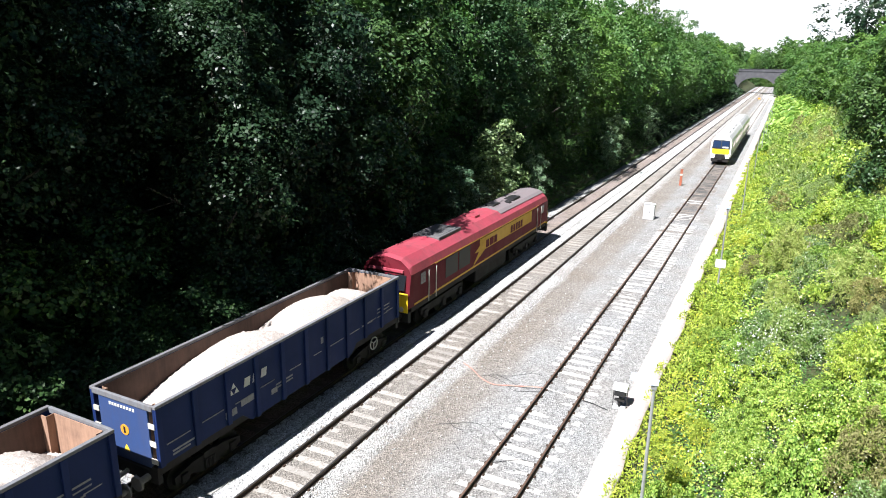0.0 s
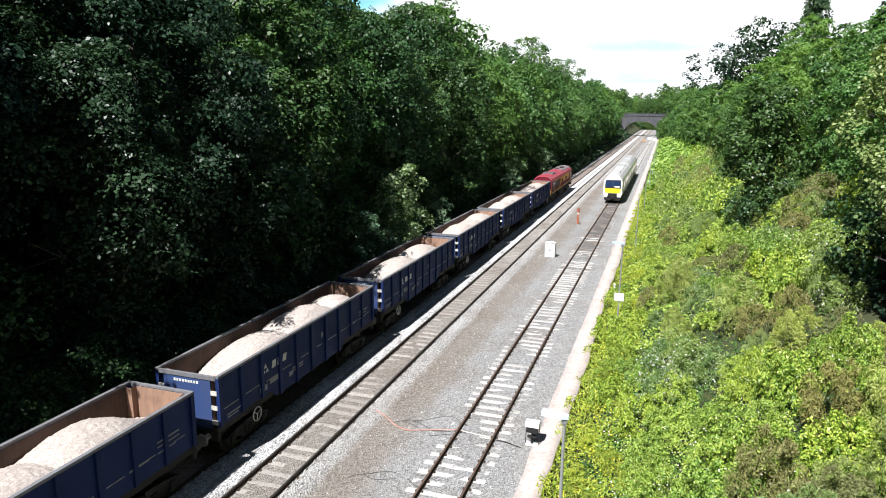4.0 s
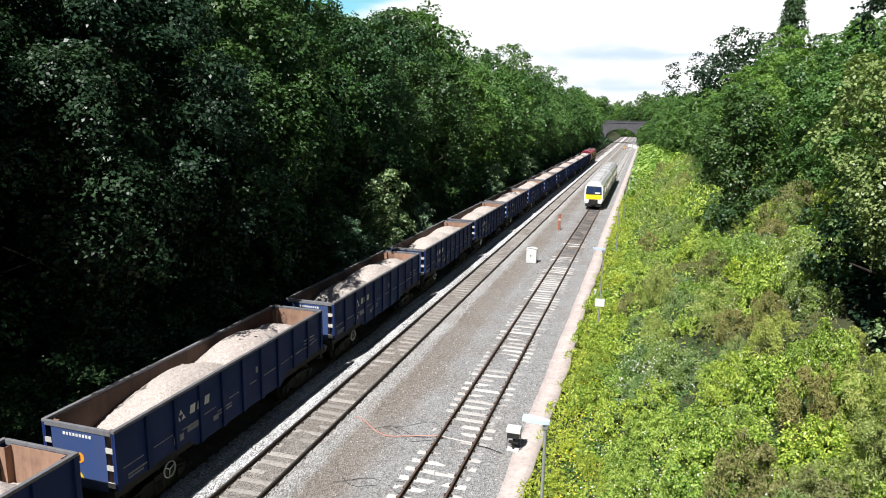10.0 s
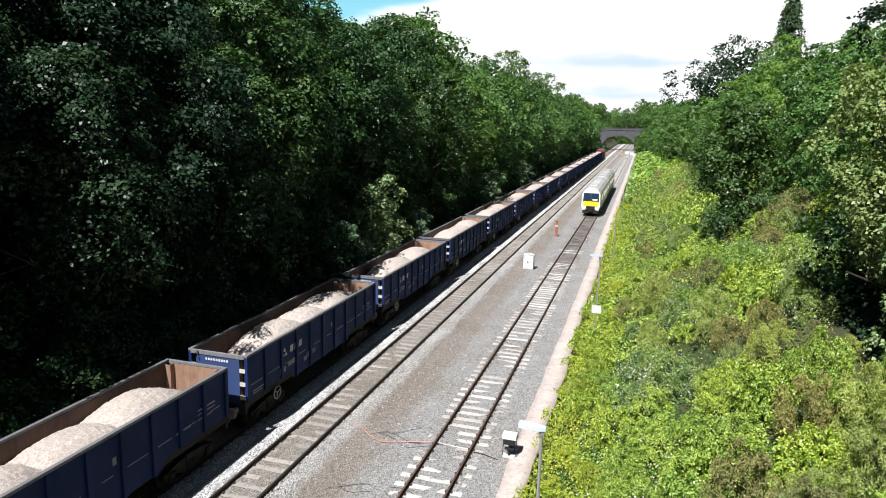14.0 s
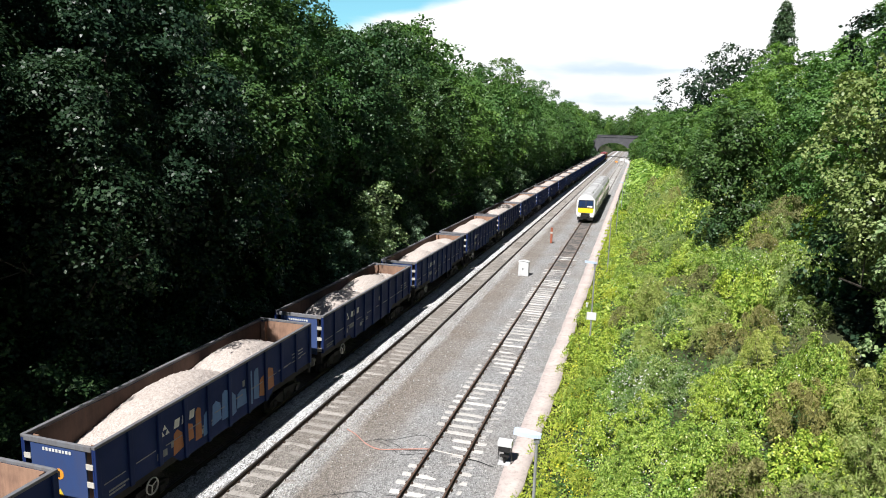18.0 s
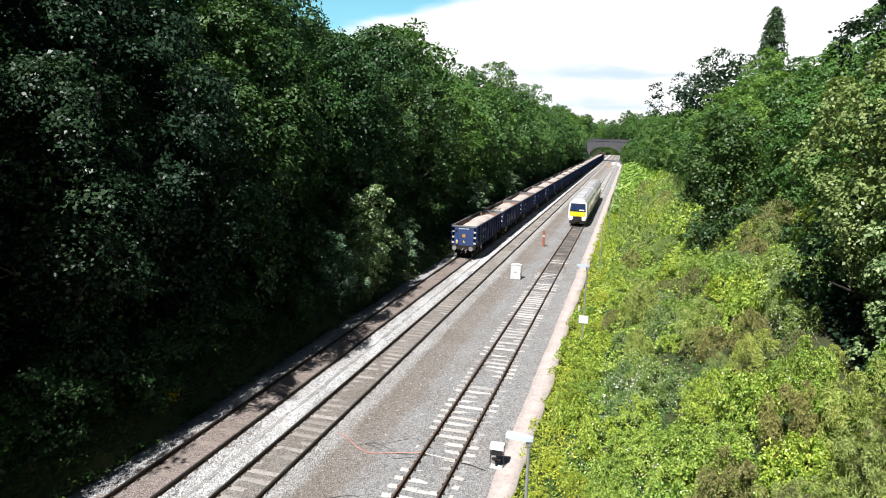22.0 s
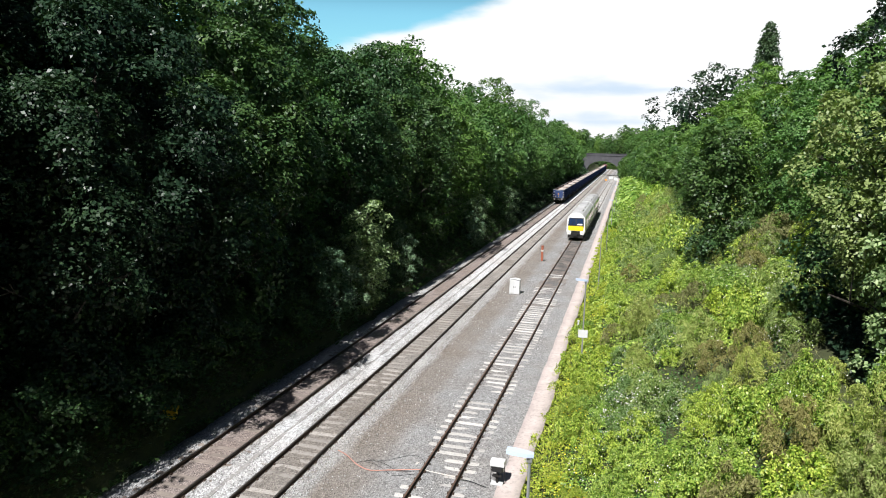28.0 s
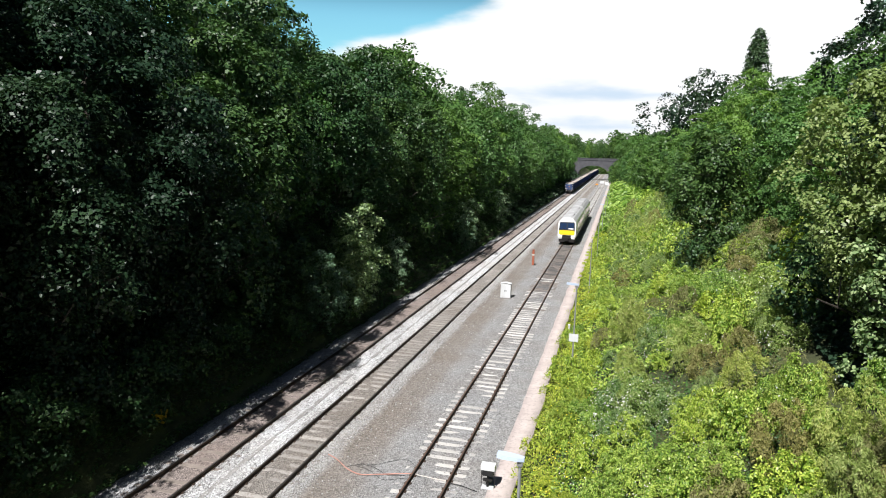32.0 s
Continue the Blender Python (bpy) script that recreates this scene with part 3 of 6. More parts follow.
# The near wall of trees gets its shade from the leaf colour too.
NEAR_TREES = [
    make_tree("sycamore_tree", "tall sycamore with dense overhanging crown on the bank, leaves coloured dark green for shade", 11, 15.5, 5.2, 0.6, 40, 26, 22, 0.15, M_LEAF_SHADED, shape=4.0, tuck=0.3, top=1.7, lobe=0.33, spread=0.34),
    make_tree("sycamore_tree", "broad sycamore with drooping boughs on the bank, leaves coloured dark green for shade", 12, 14.6, 5.4, 0.5, 40, 26, 22, 0.155, M_LEAF_SHADED, shape=4.0, tuck=0.32, top=1.6, lobe=0.34, spread=0.36),
    make_tree("ash_tree", "ash with feathery uneven crown on the bank, leaves coloured dark green for shade", 13, 16.0, 5.0, 0.6, 40, 26, 22, 0.14, M_LEAF_SHADED, shape=3.6, tuck=0.3, top=1.7, lobe=0.33, spread=0.32),
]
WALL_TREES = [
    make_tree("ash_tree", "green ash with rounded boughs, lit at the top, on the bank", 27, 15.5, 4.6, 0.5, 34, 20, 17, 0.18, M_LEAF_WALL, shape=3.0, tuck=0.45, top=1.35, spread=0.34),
    make_tree("sycamore_tree", "sycamore with lit topmost boughs on the bank, leaves coloured dark green for shade", 28, 14.8, 4.8, 0.5, 32, 20, 17, 0.19, M_LEAF_WALL, shape=3.2, tuck=0.45, top=1.35, spread=0.36),
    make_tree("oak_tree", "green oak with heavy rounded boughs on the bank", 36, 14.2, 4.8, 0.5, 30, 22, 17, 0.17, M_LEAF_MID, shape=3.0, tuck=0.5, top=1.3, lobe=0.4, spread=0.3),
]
WALL_FAR = [
    make_tree("ash_tree", "distant dark green ash in the shaded wall of trees", 29, 15.5, 4.5, 0.4, 28, 13, 12, 0.27, M_LEAF_MID, tuck=0.6, top=1.15, spread=0.42),
    make_tree("sycamore_tree", "distant green sycamore in the shaded wall of trees", 30, 15.0, 4.6, 0.4, 26, 13, 12, 0.28, M_LEAF_MID, tuck=0.6, top=1.15, lobe=0.4, spread=0.42),
    make_tree("oak_tree", "distant fresh green oak in the shaded wall of trees", 37, 14.4, 4.7, 0.4, 24, 13, 12, 0.27, M_LEAF_MID, tuck=0.65, top=1.1, lobe=0.42, spread=0.42),
]
FAR_TREES = [
    make_tree("sycamore_tree", "distant dark green sycamore in the wall of trees", 21, 15.5, 4.5, 0.4, 24, 11, 10, 0.38, M_LEAF_MID, tuck=0.7, lobe=0.32, spread=0.5),
    make_tree("ash_tree", "distant mid-green ash in the wall of trees", 22, 15.0, 4.4, 0.4, 24, 11, 10, 0.37, M_LEAF_MID, tuck=0.75, lobe=0.32, spread=0.5),
    make_tree("oak_tree", "distant fresh green oak in the wall of trees", 23, 13.5, 4.8, 0.4, 22, 12, 10, 0.37, M_LEAF_SUN, tuck=0.75, lobe=0.33, spread=0.5),
]
RIGHT_TREES = [
    make_tree("ash_tree", "sunlit green ash with dense crown on the bank", 24, 15.0, 4.4, 0.6, 28, 26, 16, 0.17, M_LEAF_SUN, lobe=0.3, spread=0.28),
    make_tree("sycamore_tree", "rounded dark green sycamore on the sunny bank", 25, 13.5, 4.9, 0.9, 26, 28, 16, 0.17, M_LEAF_MID, tuck=0.8, lobe=0.31, spread=0.28),
    make_tree("oak_tree", "olive green oak with open rounded boughs on the sunny bank", 38, 14.0, 4.5, 0.8, 24, 28, 16, 0.16, M_LEAF_OLIVE_TREE, tuck=0.85, lobe=0.33, spread=0.27),
]
GREY_WILLOW = make_tree("willow_tree", "grey-green willow with shining leaves beside the brambles", 26, 13.0, 3.9, 2.6, 38, 26, 17, 0.125, M_LEAF_PALE, tuck=0.6, top=1.15, lobe=0.29, spread=0.22, twiggy=0.5)
ROUND_TREE = make_tree("sycamore_tree", "rounded dark green sycamore with a shaded hollow beneath, among the brambles", 35, 9.6, 3.1, 2.9, 24, 26, 18, 0.14, M_LEAF_WALL, shape=2.4, trunk=0.2, tuck=0.9, lobe=0.32, spread=0.22)
ELDER = make_tree("elder_tree", "pale green elder with silvery leaves at the edge of the trees", 17, 6.8, 1.6, 0.3, 20, 16, 14, 0.13, M_LEAF_SILVER, trunk=0.1, lobe=0.42, spread=0.2)
HAZEL = make_tree("hazel_shrub", "low hazel shrub at the foot of the bank, leaves coloured dark green for shade", 18, 4.6, 2.3, 0.1, 18, 14, 12, 0.15, M_LEAF_WALL, trunk=0.08, lobe=0.42, spread=0.26)
POPLAR = make_tree("poplar_tree", "tall narrow poplar standing above the other trees", 19, 21.0, 1.8, 8.5, 44, 18, 12, 0.22, M_LEAF_SILVER_POPLAR, shape=1.7, flat=1.9, lobe=0.34, spread=0.3)
OPEN_TREE = make_tree("dead_topped_oak", "thin-leaved oak with open branches against the sky", 20, 14.0, 5.4, 8.0, 26, 9, 9, 0.24, M_LEAF_SHADED, shape=3.0, lobe=0.2, spread=0.4)
PATTERNS = [*NEAR_TREES, *RIGHT_TREES, GREY_WILLOW, ROUND_TREE, *WALL_TREES, *WALL_FAR, *FAR_TREES, ELDER, HAZEL, POPLAR, OPEN_TREE]


ELDERS = ((-18.9, 47.6, 1.25), (-18.8, 45.6, 0.95), (-18.7, 43.6, 0.65), (-18.9, 40.6, 0.85), (-18.7, 86.5, 1.0), (-18.6, 83.5, 0.7), (-18.9, 57.0, 0.7), (-18.9, 112.0, 0.9))


def plant_left():
    rng = random.Random(31)
    for row, (x0, step, size) in enumerate(((-22.6, 6.6, 0.97), (-27.9, 5.6, 1.0), (-34.0, 6.5, 0.86))):
        # Rows start behind the camera: unseen trees there are added only for shade.
        y = (-30.0, -27.0, -16.0)[row]
        while y < (372, 352, 150)[row]:
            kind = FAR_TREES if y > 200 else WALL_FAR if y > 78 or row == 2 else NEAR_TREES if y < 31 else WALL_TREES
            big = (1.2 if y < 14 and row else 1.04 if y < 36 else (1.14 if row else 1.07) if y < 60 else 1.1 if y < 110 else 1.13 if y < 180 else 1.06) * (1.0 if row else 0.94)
            # Offsets at y < 60 steer where crown shadows and sun patches fall.
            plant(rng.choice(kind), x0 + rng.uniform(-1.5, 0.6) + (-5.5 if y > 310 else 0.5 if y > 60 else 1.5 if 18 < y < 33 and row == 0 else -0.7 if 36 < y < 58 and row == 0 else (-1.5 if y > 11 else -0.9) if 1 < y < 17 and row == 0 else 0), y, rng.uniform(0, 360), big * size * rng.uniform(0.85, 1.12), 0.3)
            y += step * rng.uniform(0.85, 1.2) * (0.6 if y < 33 and row == 0 else 0.78 if y < 33 else 0.84 if y < 60 and row == 0 else 1.0 if y < 95 else 1.05 if row == 0 else 1.6)
    # low shrubs fill the foot of the wall of trees
    y = 3.0
    while y < 190:
        plant(HAZEL, -21.7 + rng.uniform(-0.9, 0.5), y, rng.uniform(0, 360), rng.uniform(0.7, 1.1), 0.2)
        y += rng.uniform(2.2, 4.0) * (1 if y < 60 else 1.8)
    for y in (8.0, 10.5, 12.5, 14.5, 16.0, 18.5, 20.5, 22.5, 24.5, 27.0, 29.0, 31.0, 34.5, 37.0, 52.0, 55.0):
        plant(HAZEL, -19.9 + rng.uniform(-0.4, 0.3), y, rng.uniform(0, 360), rng.uniform(0.45, 0.75), 0.15)
    for x, y, s in ELDERS:
        plant(ELDER, x, y, rng.uniform(0, 360), s, 0.2)
    for x, y, s in ((-30.0, 153, 1.55), (-29.5, 200, 1.5)):
        plant(RIGHT_TREES[1], x, y, rng.uniform(0, 360), s)


def plant_right():
    rng = random.Random(32)
    for x, y, s, kind in ((12.2, 30.0, 0.78, 1), (10.8, 37.5, 0.7, 0), (13.5, 42.0, 0.8, 1), (11.6, 47.5, 0.7, 0), (12.6, 55.0, 0.78, 1), (11.8, 63.0, 0.74, 0), (8.6, 71.0, 0.72, 1),
                           (12.5, 73.0, 0.86, 0), (9.6, 79.0, 0.72, 0), (16.5, 36.0, 0.72, 0), (17.5, 50.0, 0.88, 1)):
        plant(NEAR_TREES[0] if y < 37 else RIGHT_TREES[kind], x, y, rng.uniform(0, 360), s, 0.3)
    # Out of view on the right and behind: added to block low sky light.
    for k in range(26):
        plant(RIGHT_TREES[k % 3], 9.5 + (k % 3) * 6.0 + rng.uniform(-1, 1), -42 + 2.1 * k, rng.uniform(0, 360), rng.uniform(0.85, 1.05), 0.3)
    # A closing row behind the camera, unseen, that also cuts the sky light.
    for k in range(9):
        plant(FAR_TREES[k % 3], -20 + 4.0 * k, -48 + rng.uniform(-3, 3), rng.uniform(0, 360), rng.uniform(0.9, 1.2), 0.3)
    plant(GREY_WILLOW, 8.3, 24.4, 20, 0.74, 0.3)
    plant(GREY_WILLOW, 9.3, 20.9, 140, 0.68, 0.3)
    plant(ELDER, 8.3, 22.3, 60, 0.85, 0.2)
    # Stands outside the view; added to shade the hollow under the willows.
    plant(RIGHT_TREES[1], 10.6, 17.0, 250, 0.8, 0.3)
    plant(NEAR_TREES[1], 11.0, 25.5, 40, 0.7, 0.3)
    plant(HAZEL, 5.9, 49.0, 30, 0.7, 0.2)
    plant(HAZEL, 7.5, 48.6, 200, 0.75, 0.2)
    plant(ROUND_TREE, 6.5, 50.0, 0, 1.0, 0.2)
    for x, y, s in ((8.6, 28.5, 0.9), (10.2, 27.0, 1.0), (11.5, 31.0, 1.1)):
        plant(HAZEL, x, y, rng.uniform(0, 360), s, 0.2)
    for row, (x0, step, size) in enumerate(((9.0, 5.4, 0.64), (14.0, 6.8, 0.74), (21.0, 8.5, 0.86))):
        y = (84.0, 84.0, 34.0)[row]
        while y < (372 if row < 2 else 150):
            pull = 7.5 * min(1, max(0, (y - 110) / 220))
            plant(rng.choice(FAR_TREES if y > 100 else RIGHT_TREES), x0 - pull + rng.uniform(-1.0, 1.2), y, rng.uniform(0, 360), size * rng.uniform(0.85, 1.15), 0.3)
            y += step * rng.uniform(0.85, 1.25)
    plant(POPLAR, 18.5, 108.0, 0, 0.93)
    plant(OPEN_TREE, 13.0, 112.0, 70, 1.16)
    plant(OPEN_TREE, 9.2, 118.0, 20, 1.2)
    for x, y in ((-1.5, 300), (-1.0, 318), (-2.0, 336), (-2.0, 352), (-2.5, 368)):
        plant(FAR_TREES[1], x, y, rng.uniform(0, 360), 0.6)


def plant_beyond():
    """The wood on the far side of the road bridge."""
    rng = random.Random(33)
    for y0, s in ((402, 0.9), (440, 1.1), (560, 1.35), (572, 1.5), (586, 1.6)):
        x = -75.0
        while x < 55:
            if not (y0 < 500 and -26 < x < 2):
                plant(rng.choice(FAR_TREES), x, y0 + rng.uniform(-6, 6), rng.uniform(0, 360), s * rng.uniform(0.8, 1.2) * (0.6 if -34 < x < -4 else 0.85 if x < 6 else 1.0))
            x += rng.uniform(5, 8) if y0 < 500 else rng.uniform(3.4, 5)


def plant_bend():
    """Trees where the line bends out of sight beyond the bridge."""
    rng = random.Random(34)
    for k in range(12):
        plant(FAR_TREES[k % 3], -24.6 + rng.uniform(-1, 1), 394 + 10 * k, rng.uniform(0, 360), rng.uniform(0.5, 0.7), 0.3)
    for k in range(22):
        plant(WALL_FAR[k % 3], -48 + 2.5 * k, 523 + rng.uniform(-2, 3), rng.uniform(0, 360), rng.uniform(0.55, 0.7), 0.8)


plant_left()
plant_bend()
plant_right()
plant_beyond()
for k, t in enumerate(PATTERNS):      # the patterns themselves stand in the wood behind
    t.matrix_basis = pose(-42 - 3 * (k % 2), 20 + 9 * k, 10.0)


def make_bush(name, label, seed, radius, height, count, leaf, material, stretch=1.5, spiky=0.5, flowers=0, flower_mat=None):
    """A low mound of leafy sprays with dark gaps between them."""
    rng = np.random.default_rng(seed)
    bush = empty(name)
    tagged(bush, label, "bush", group="bushes on the bank")

    def shell(n, lift):
        th, u = rng.uniform(0, 6.283, n), rng.uniform(0, 1, n)
        el = np.arcsin(u)
        lob = 1 + 0.2 * np.sin(3 * th + seed) * np.cos(el) + 0.2 * np.sin(5 * th + 4 * el + seed * 2) + 0.2 * np.sin(9 * th - 7 * el) * np.sin(4 * th + 6 * el) + 0.13 * np.sin(15 * th + 2 * el) * np.sin(13 * el + 3 * th)
        rr = lob * rng.uniform(0.84, 1.04, n) + lift
        p = np.stack([np.cos(th) * np.cos(el) * radius * rr, np.sin(th) * np.cos(el) * radius * rr, np.sin(el) * height * rr - 0.15], 1)
        nn = np.stack([np.cos(th) * np.cos(el), np.sin(th) * np.cos(el), np.sin(el) + 0.5], 1) + rng.normal(0, spiky, (n, 3))
        return p, nn
    p, nn = crown_points(rng, height, radius * 0.85, -0.2, 22, 16, count // 352, 2.6, flat=1.0, lobe=0.26, spread=0.07 * radius, twiggy=spiky * 0.8)
    v, f = leaf_cards(p, nn, leaf, rng, stretch)
    mesh_from("foliage", v, f, material, bush)
    twig = random.Random(seed)
    bm = bmesh.new()
    a, r = twig.uniform(0, 6), radius * twig.uniform(0.3, 0.7)
    tube(bm, (0.1 * math.cos(a), 0.1 * math.sin(a), -0.15), (r * math.cos(a), r * math.sin(a), height * twig.uniform(0.6, 0.9)), 0.018, 0.006, 5)
    part("stem", bm, M_BARK, bush)
    if flowers:
        p, nn = shell(flowers, 0.06)
        v, f = leaf_cards(p, nn, 0.05, rng, 1.0)
        tagged(mesh_from("blossom", v, f, flower_mat, bush), kind="stuff")
    return bush


M_FLOWER = Mat("white_blossom", 0.7).colour((0.78, 0.76, 0.74)).m
M_YELLOW_FLOWER = Mat("yellow_blossom", 0.7).colour((0.8, 0.62, 0.03)).m
M_DRY = leafy("dry_stems", (0.1, 0.105, 0.032), (0.19, 0.18, 0.06), (0.3, 0.28, 0.12), 0.7, 0.1, mixed=0.5)
BUSH_KINDS = (
    ("bramble_bush", "mound of bright green bramble with white blossom", 1.4, 1.15, 8400, 0.05, M_LEAF_BRIGHT, 1.3, 0.45, M_FLOWER),
    ("broom_bush", "olive green broom bush with thin upright shoots", 1.2, 1.3, 11000, 0.02, M_LEAF_OLIVE, 4.2, 1.0, None),
    ("nettle_patch", "patch of fresh yellow-green nettles", 1.4, 0.8, 8400, 0.048, M_LEAF_BRIGHT, 1.7, 0.55, None),
    ("dark_bramble_bush", "grey-green bramble bush with pale leaf undersides and blossom", 1.6, 1.1, 8400, 0.05, M_LEAF_BRAMBLE, 1.3, 0.65, M_FLOWER),
    ("broom_bush", "half-dry brownish broom bush", 1.1, 1.1, 9000, 0.019, M_DRY, 4.5, 0.9, None),
    ("ragwort_patch", "yellow-flowering weeds in rough grass", 0.9, 0.6, 3000, 0.03, M_GRASS, 3.5, 0.9, M_YELLOW_FLOWER),
)
BUSHES, MID_BUSHES, FAR_BUSHES = [], [], []
for k, (nm, lab, rad, hgt, cnt, lf, mt, st, sp, fl) in enumerate(BUSH_KINDS):
    BUSHES.append(make_bush(nm, lab, 51 + k, rad, hgt, cnt, lf, mt, st, sp, (90, 0, 0, 520, 0, 110)[k], fl))
    MID_BUSHES.append(make_bush(nm, lab, 71 + k, rad, hgt, cnt * 5 // 7, lf * 1.15, mt, st, sp, (50, 0, 0, 260, 0, 60)[k], fl))
    FAR_BUSHES.append(make_bush(nm, lab, 61 + k, rad, hgt, cnt // 6, lf * 2.1, mt, st, sp, 30 if fl else 0, fl))


def plant_bushes():
    rng = random.Random(57)
    done = []
    tries = 0
    while len(done) < 330 and tries < 9000:
        tries += 1
        y = 9 + 115 * rng.random() ** 1.6
        x = rng.uniform(-2.1, 9.8)
        gap = (0.82 if y < 30 else 0.98) + y * 0.008
        if x > 7.2 and 21.5 < y < 29:      # bare ground in the hollow under the willow
            continue
        if any((x - a) ** 2 + (y - b) ** 2 < gap * gap for a, b in done):
            continue
        done.append((x, y))
        patch = math.sin(x * 0.55 + 1.0) * math.sin(y * 0.21 + 0.8 * math.sin(x * 0.4)) + rng.uniform(-0.35, 0.35)
        if x < -0.3:
            kind = rng.choice((5, 5, 2))
        elif x > 0.5 and (x - 1.8) ** 2 / 2.2 + (y - 27.0) ** 2 / 8 < 1:
            kind = 3
        elif (x - 4.6) ** 2 / 2 + (y - 27.5) ** 2 / 5 < 1:
            kind = rng.choice((4, 1, 1))
        elif patch > 0.3:
            kind = rng.choice((1, 1, 1, 2, 0, 3, 4))
        elif patch < -0.35:
            kind = rng.choice((3 if y > 28 else 0, 0, 2, 2))
        else:
            kind = rng.choice((0, 0, 2, 2, 1, 3, 1, 0, 4))
        b = copy_thing((BUSHES if y < 24 else MID_BUSHES if y < 55 else FAR_BUSHES)[kind], pose(x, y, float(ground_z(x, y)), 0, 0, rng.uniform(0, 360)))
        s = (rng.uniform(0.5, 0.75) if x < 0.2 else rng.uniform(0.45, 0.95)) * (1 + y * 0.006)
        b.scale = (s, s, s * rng.uniform(0.8, 1.9))
    for x, y, s in ((8.4, 44.0, 1.5), (9.6, 46.5, 1.5), (7.4, 41.5, 1.1)):
        b = copy_thing(MID_BUSHES[4], pose(x, y, float(ground_z(x, y)), 0, 0, x * 40))
        b.scale = (s, s, s * 1.2)
    for x, y, s in ((2.0, 26.6, 1.0), (1.3, 28.2, 1.05)):
        b = copy_thing(BUSHES[3], pose(x, y, float(ground_z(x, y)), 0, 0, y * 77))
        b.scale = (s, s, s * 1.15)
    for k, b in enumerate(BUSHES + MID_BUSHES + FAR_BUSHES):
        b.matrix_basis = pose(3.0 + k * 1.4, 150 + k * 3, float(ground_z(3.0 + k * 1.4, 150 + k * 3)))


plant_bushes()


def scatter(name, label, category, area, count, leaf, material, height, seed, patch=None, lean=0.5, stretch=1.5):
    """Undergrowth over a stretch of bank, in clumps."""
    rng = np.random.default_rng(seed)
    (x0, x1), (y0, y1) = area
    # more plants near the eye, where they show singly
    u = rng.uniform(0, 1, count * 2)
    y = y0 + (y1 - y0) * u ** 1.7
    x = rng.uniform(x0, x1, count * 2)
    clump = np.sin(x * 1.7 + 2.1 * np.sin(y * 0.6)) * np.sin(y * 1.3 + 1.7 * np.sin(x * 0.8 + seed)) * 0.5 + 0.5
    broad = np.sin(x * 0.55 + seed) * np.sin(y * 0.33 + seed * 2 + np.sin(x * 0.4)) * 0.5 + 0.5
    keep = rng.uniform(0, 1, count * 2) < (0.35 + 0.65 * clump) * (1 if patch is None else smooth(patch[0], patch[1], broad))
    x, y, clump = x[keep][:count], y[keep][:count], clump[keep][:count]
    h = height * (0.25 + 0.75 * clump) * rng.uniform(0.55, 1.0, len(x))
    c = np.stack([x, y, ground_z(x, y) + h], 1)
    n = rng.normal(0, lean, (len(x), 3)) + np.array([-0.15, -0.15, 1.0])
    v, f = leaf_cards(c, n, leaf, rng, stretch)
    v = v.reshape(-1, 4, 3)
    v = v + ((c[:, 1] - 20) / 100 * 0.9).clip(0, 1.5)[:, None, None] * (v - c[:, None])      # coarser with distance
    tagged(mesh_from(name, v.reshape(-1, 3), f, material), label, category, kind="stuff")


# A darker green under the bushes paints the shade in their gaps.
scatter("brambles", "low bramble and nettle thicket on the sunny bank, coloured darker for shaded gaps", "undergrowth", ((-2.7, 6.4), (9, 120)), 60000, 0.07, M_LEAF_MID, 0.22, 41)
scatter("nettles", "bright green nettle tops between the bushes", "undergrowth", ((-2.7, 6.4), (9, 120)), 12000, 0.07, M_LEAF_BRIGHT, 0.4, 52, patch=(0.15, 0.5))
scatter("brambles", "green bramble thicket at the top of the bank", "undergrowth", ((-2.5, 16.0), (-14, 9)), 16000, 0.12, M_LEAF_BRIGHT, 0.4, 53)
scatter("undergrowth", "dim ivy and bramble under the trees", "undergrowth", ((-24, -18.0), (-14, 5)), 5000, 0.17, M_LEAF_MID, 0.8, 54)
scatter("brambles", "bright green bramble thicket higher up the bank", "undergrowth", ((6.4, 13.0), (31, 120)), 20000, 0.12, M_LEAF_BRIGHT, 0.32, 43)
# Shade under the trees is put into this leaf colour.
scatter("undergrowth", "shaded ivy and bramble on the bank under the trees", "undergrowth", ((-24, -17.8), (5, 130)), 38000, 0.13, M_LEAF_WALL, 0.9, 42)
# Near-black leaves paint the dark of the hollow under the willows.
scatter("ivy", "ivy under the willows, leaves coloured dark for shade", "undergrowth", ((7.4, 13.0), (22, 31.5)), 8000, 0.13, M_LEAF_SHADED, 0.5, 47)
scatter("verge_weeds", "fresh green weeds between the verge and the bushes", "undergrowth", ((-1.6, 1.8), (9, 45)), 15000, 0.065, M_LEAF_BRIGHT, 0.5, 55)
scatter("nettles", "sunny nettle tops over the farther bushes", "undergrowth", ((-2.0, 8.5), (32, 125)), 14000, 0.1, M_LEAF_BRIGHT, 0.9, 56, lean=0.35)
scatter("verge_grass", "yellow-green grass and weeds beside the walkway", "grass", ((-3.4, -1.0), (9, 120)), 36000, 0.05, M_GRASS, 0.45, 44, lean=1.2, stretch=3.5)
scatter("dry_stems", "brown dry stems standing among the brambles", "undergrowth", ((0.5, 7.0), (11, 70)), 7000, 0.018, M_DRY, 1.3, 51, patch=(0.5, 0.75), lean=1.5, stretch=9.0)
scatter("ragwort", "yellow flower heads among the verge grass", "flowers", ((-2.7, -0.6), (10, 60)), 1100, 0.055, M_YELLOW_FLOWER, 0.6, 48, stretch=1.0)
scatter("daisies", "white flower heads among the brambles", "flowers", ((-1.4, 6.0), (10, 60)), 900, 0.05, M_FLOWER, 0.6, 49, patch=(0.45, 0.7), stretch=1.0)
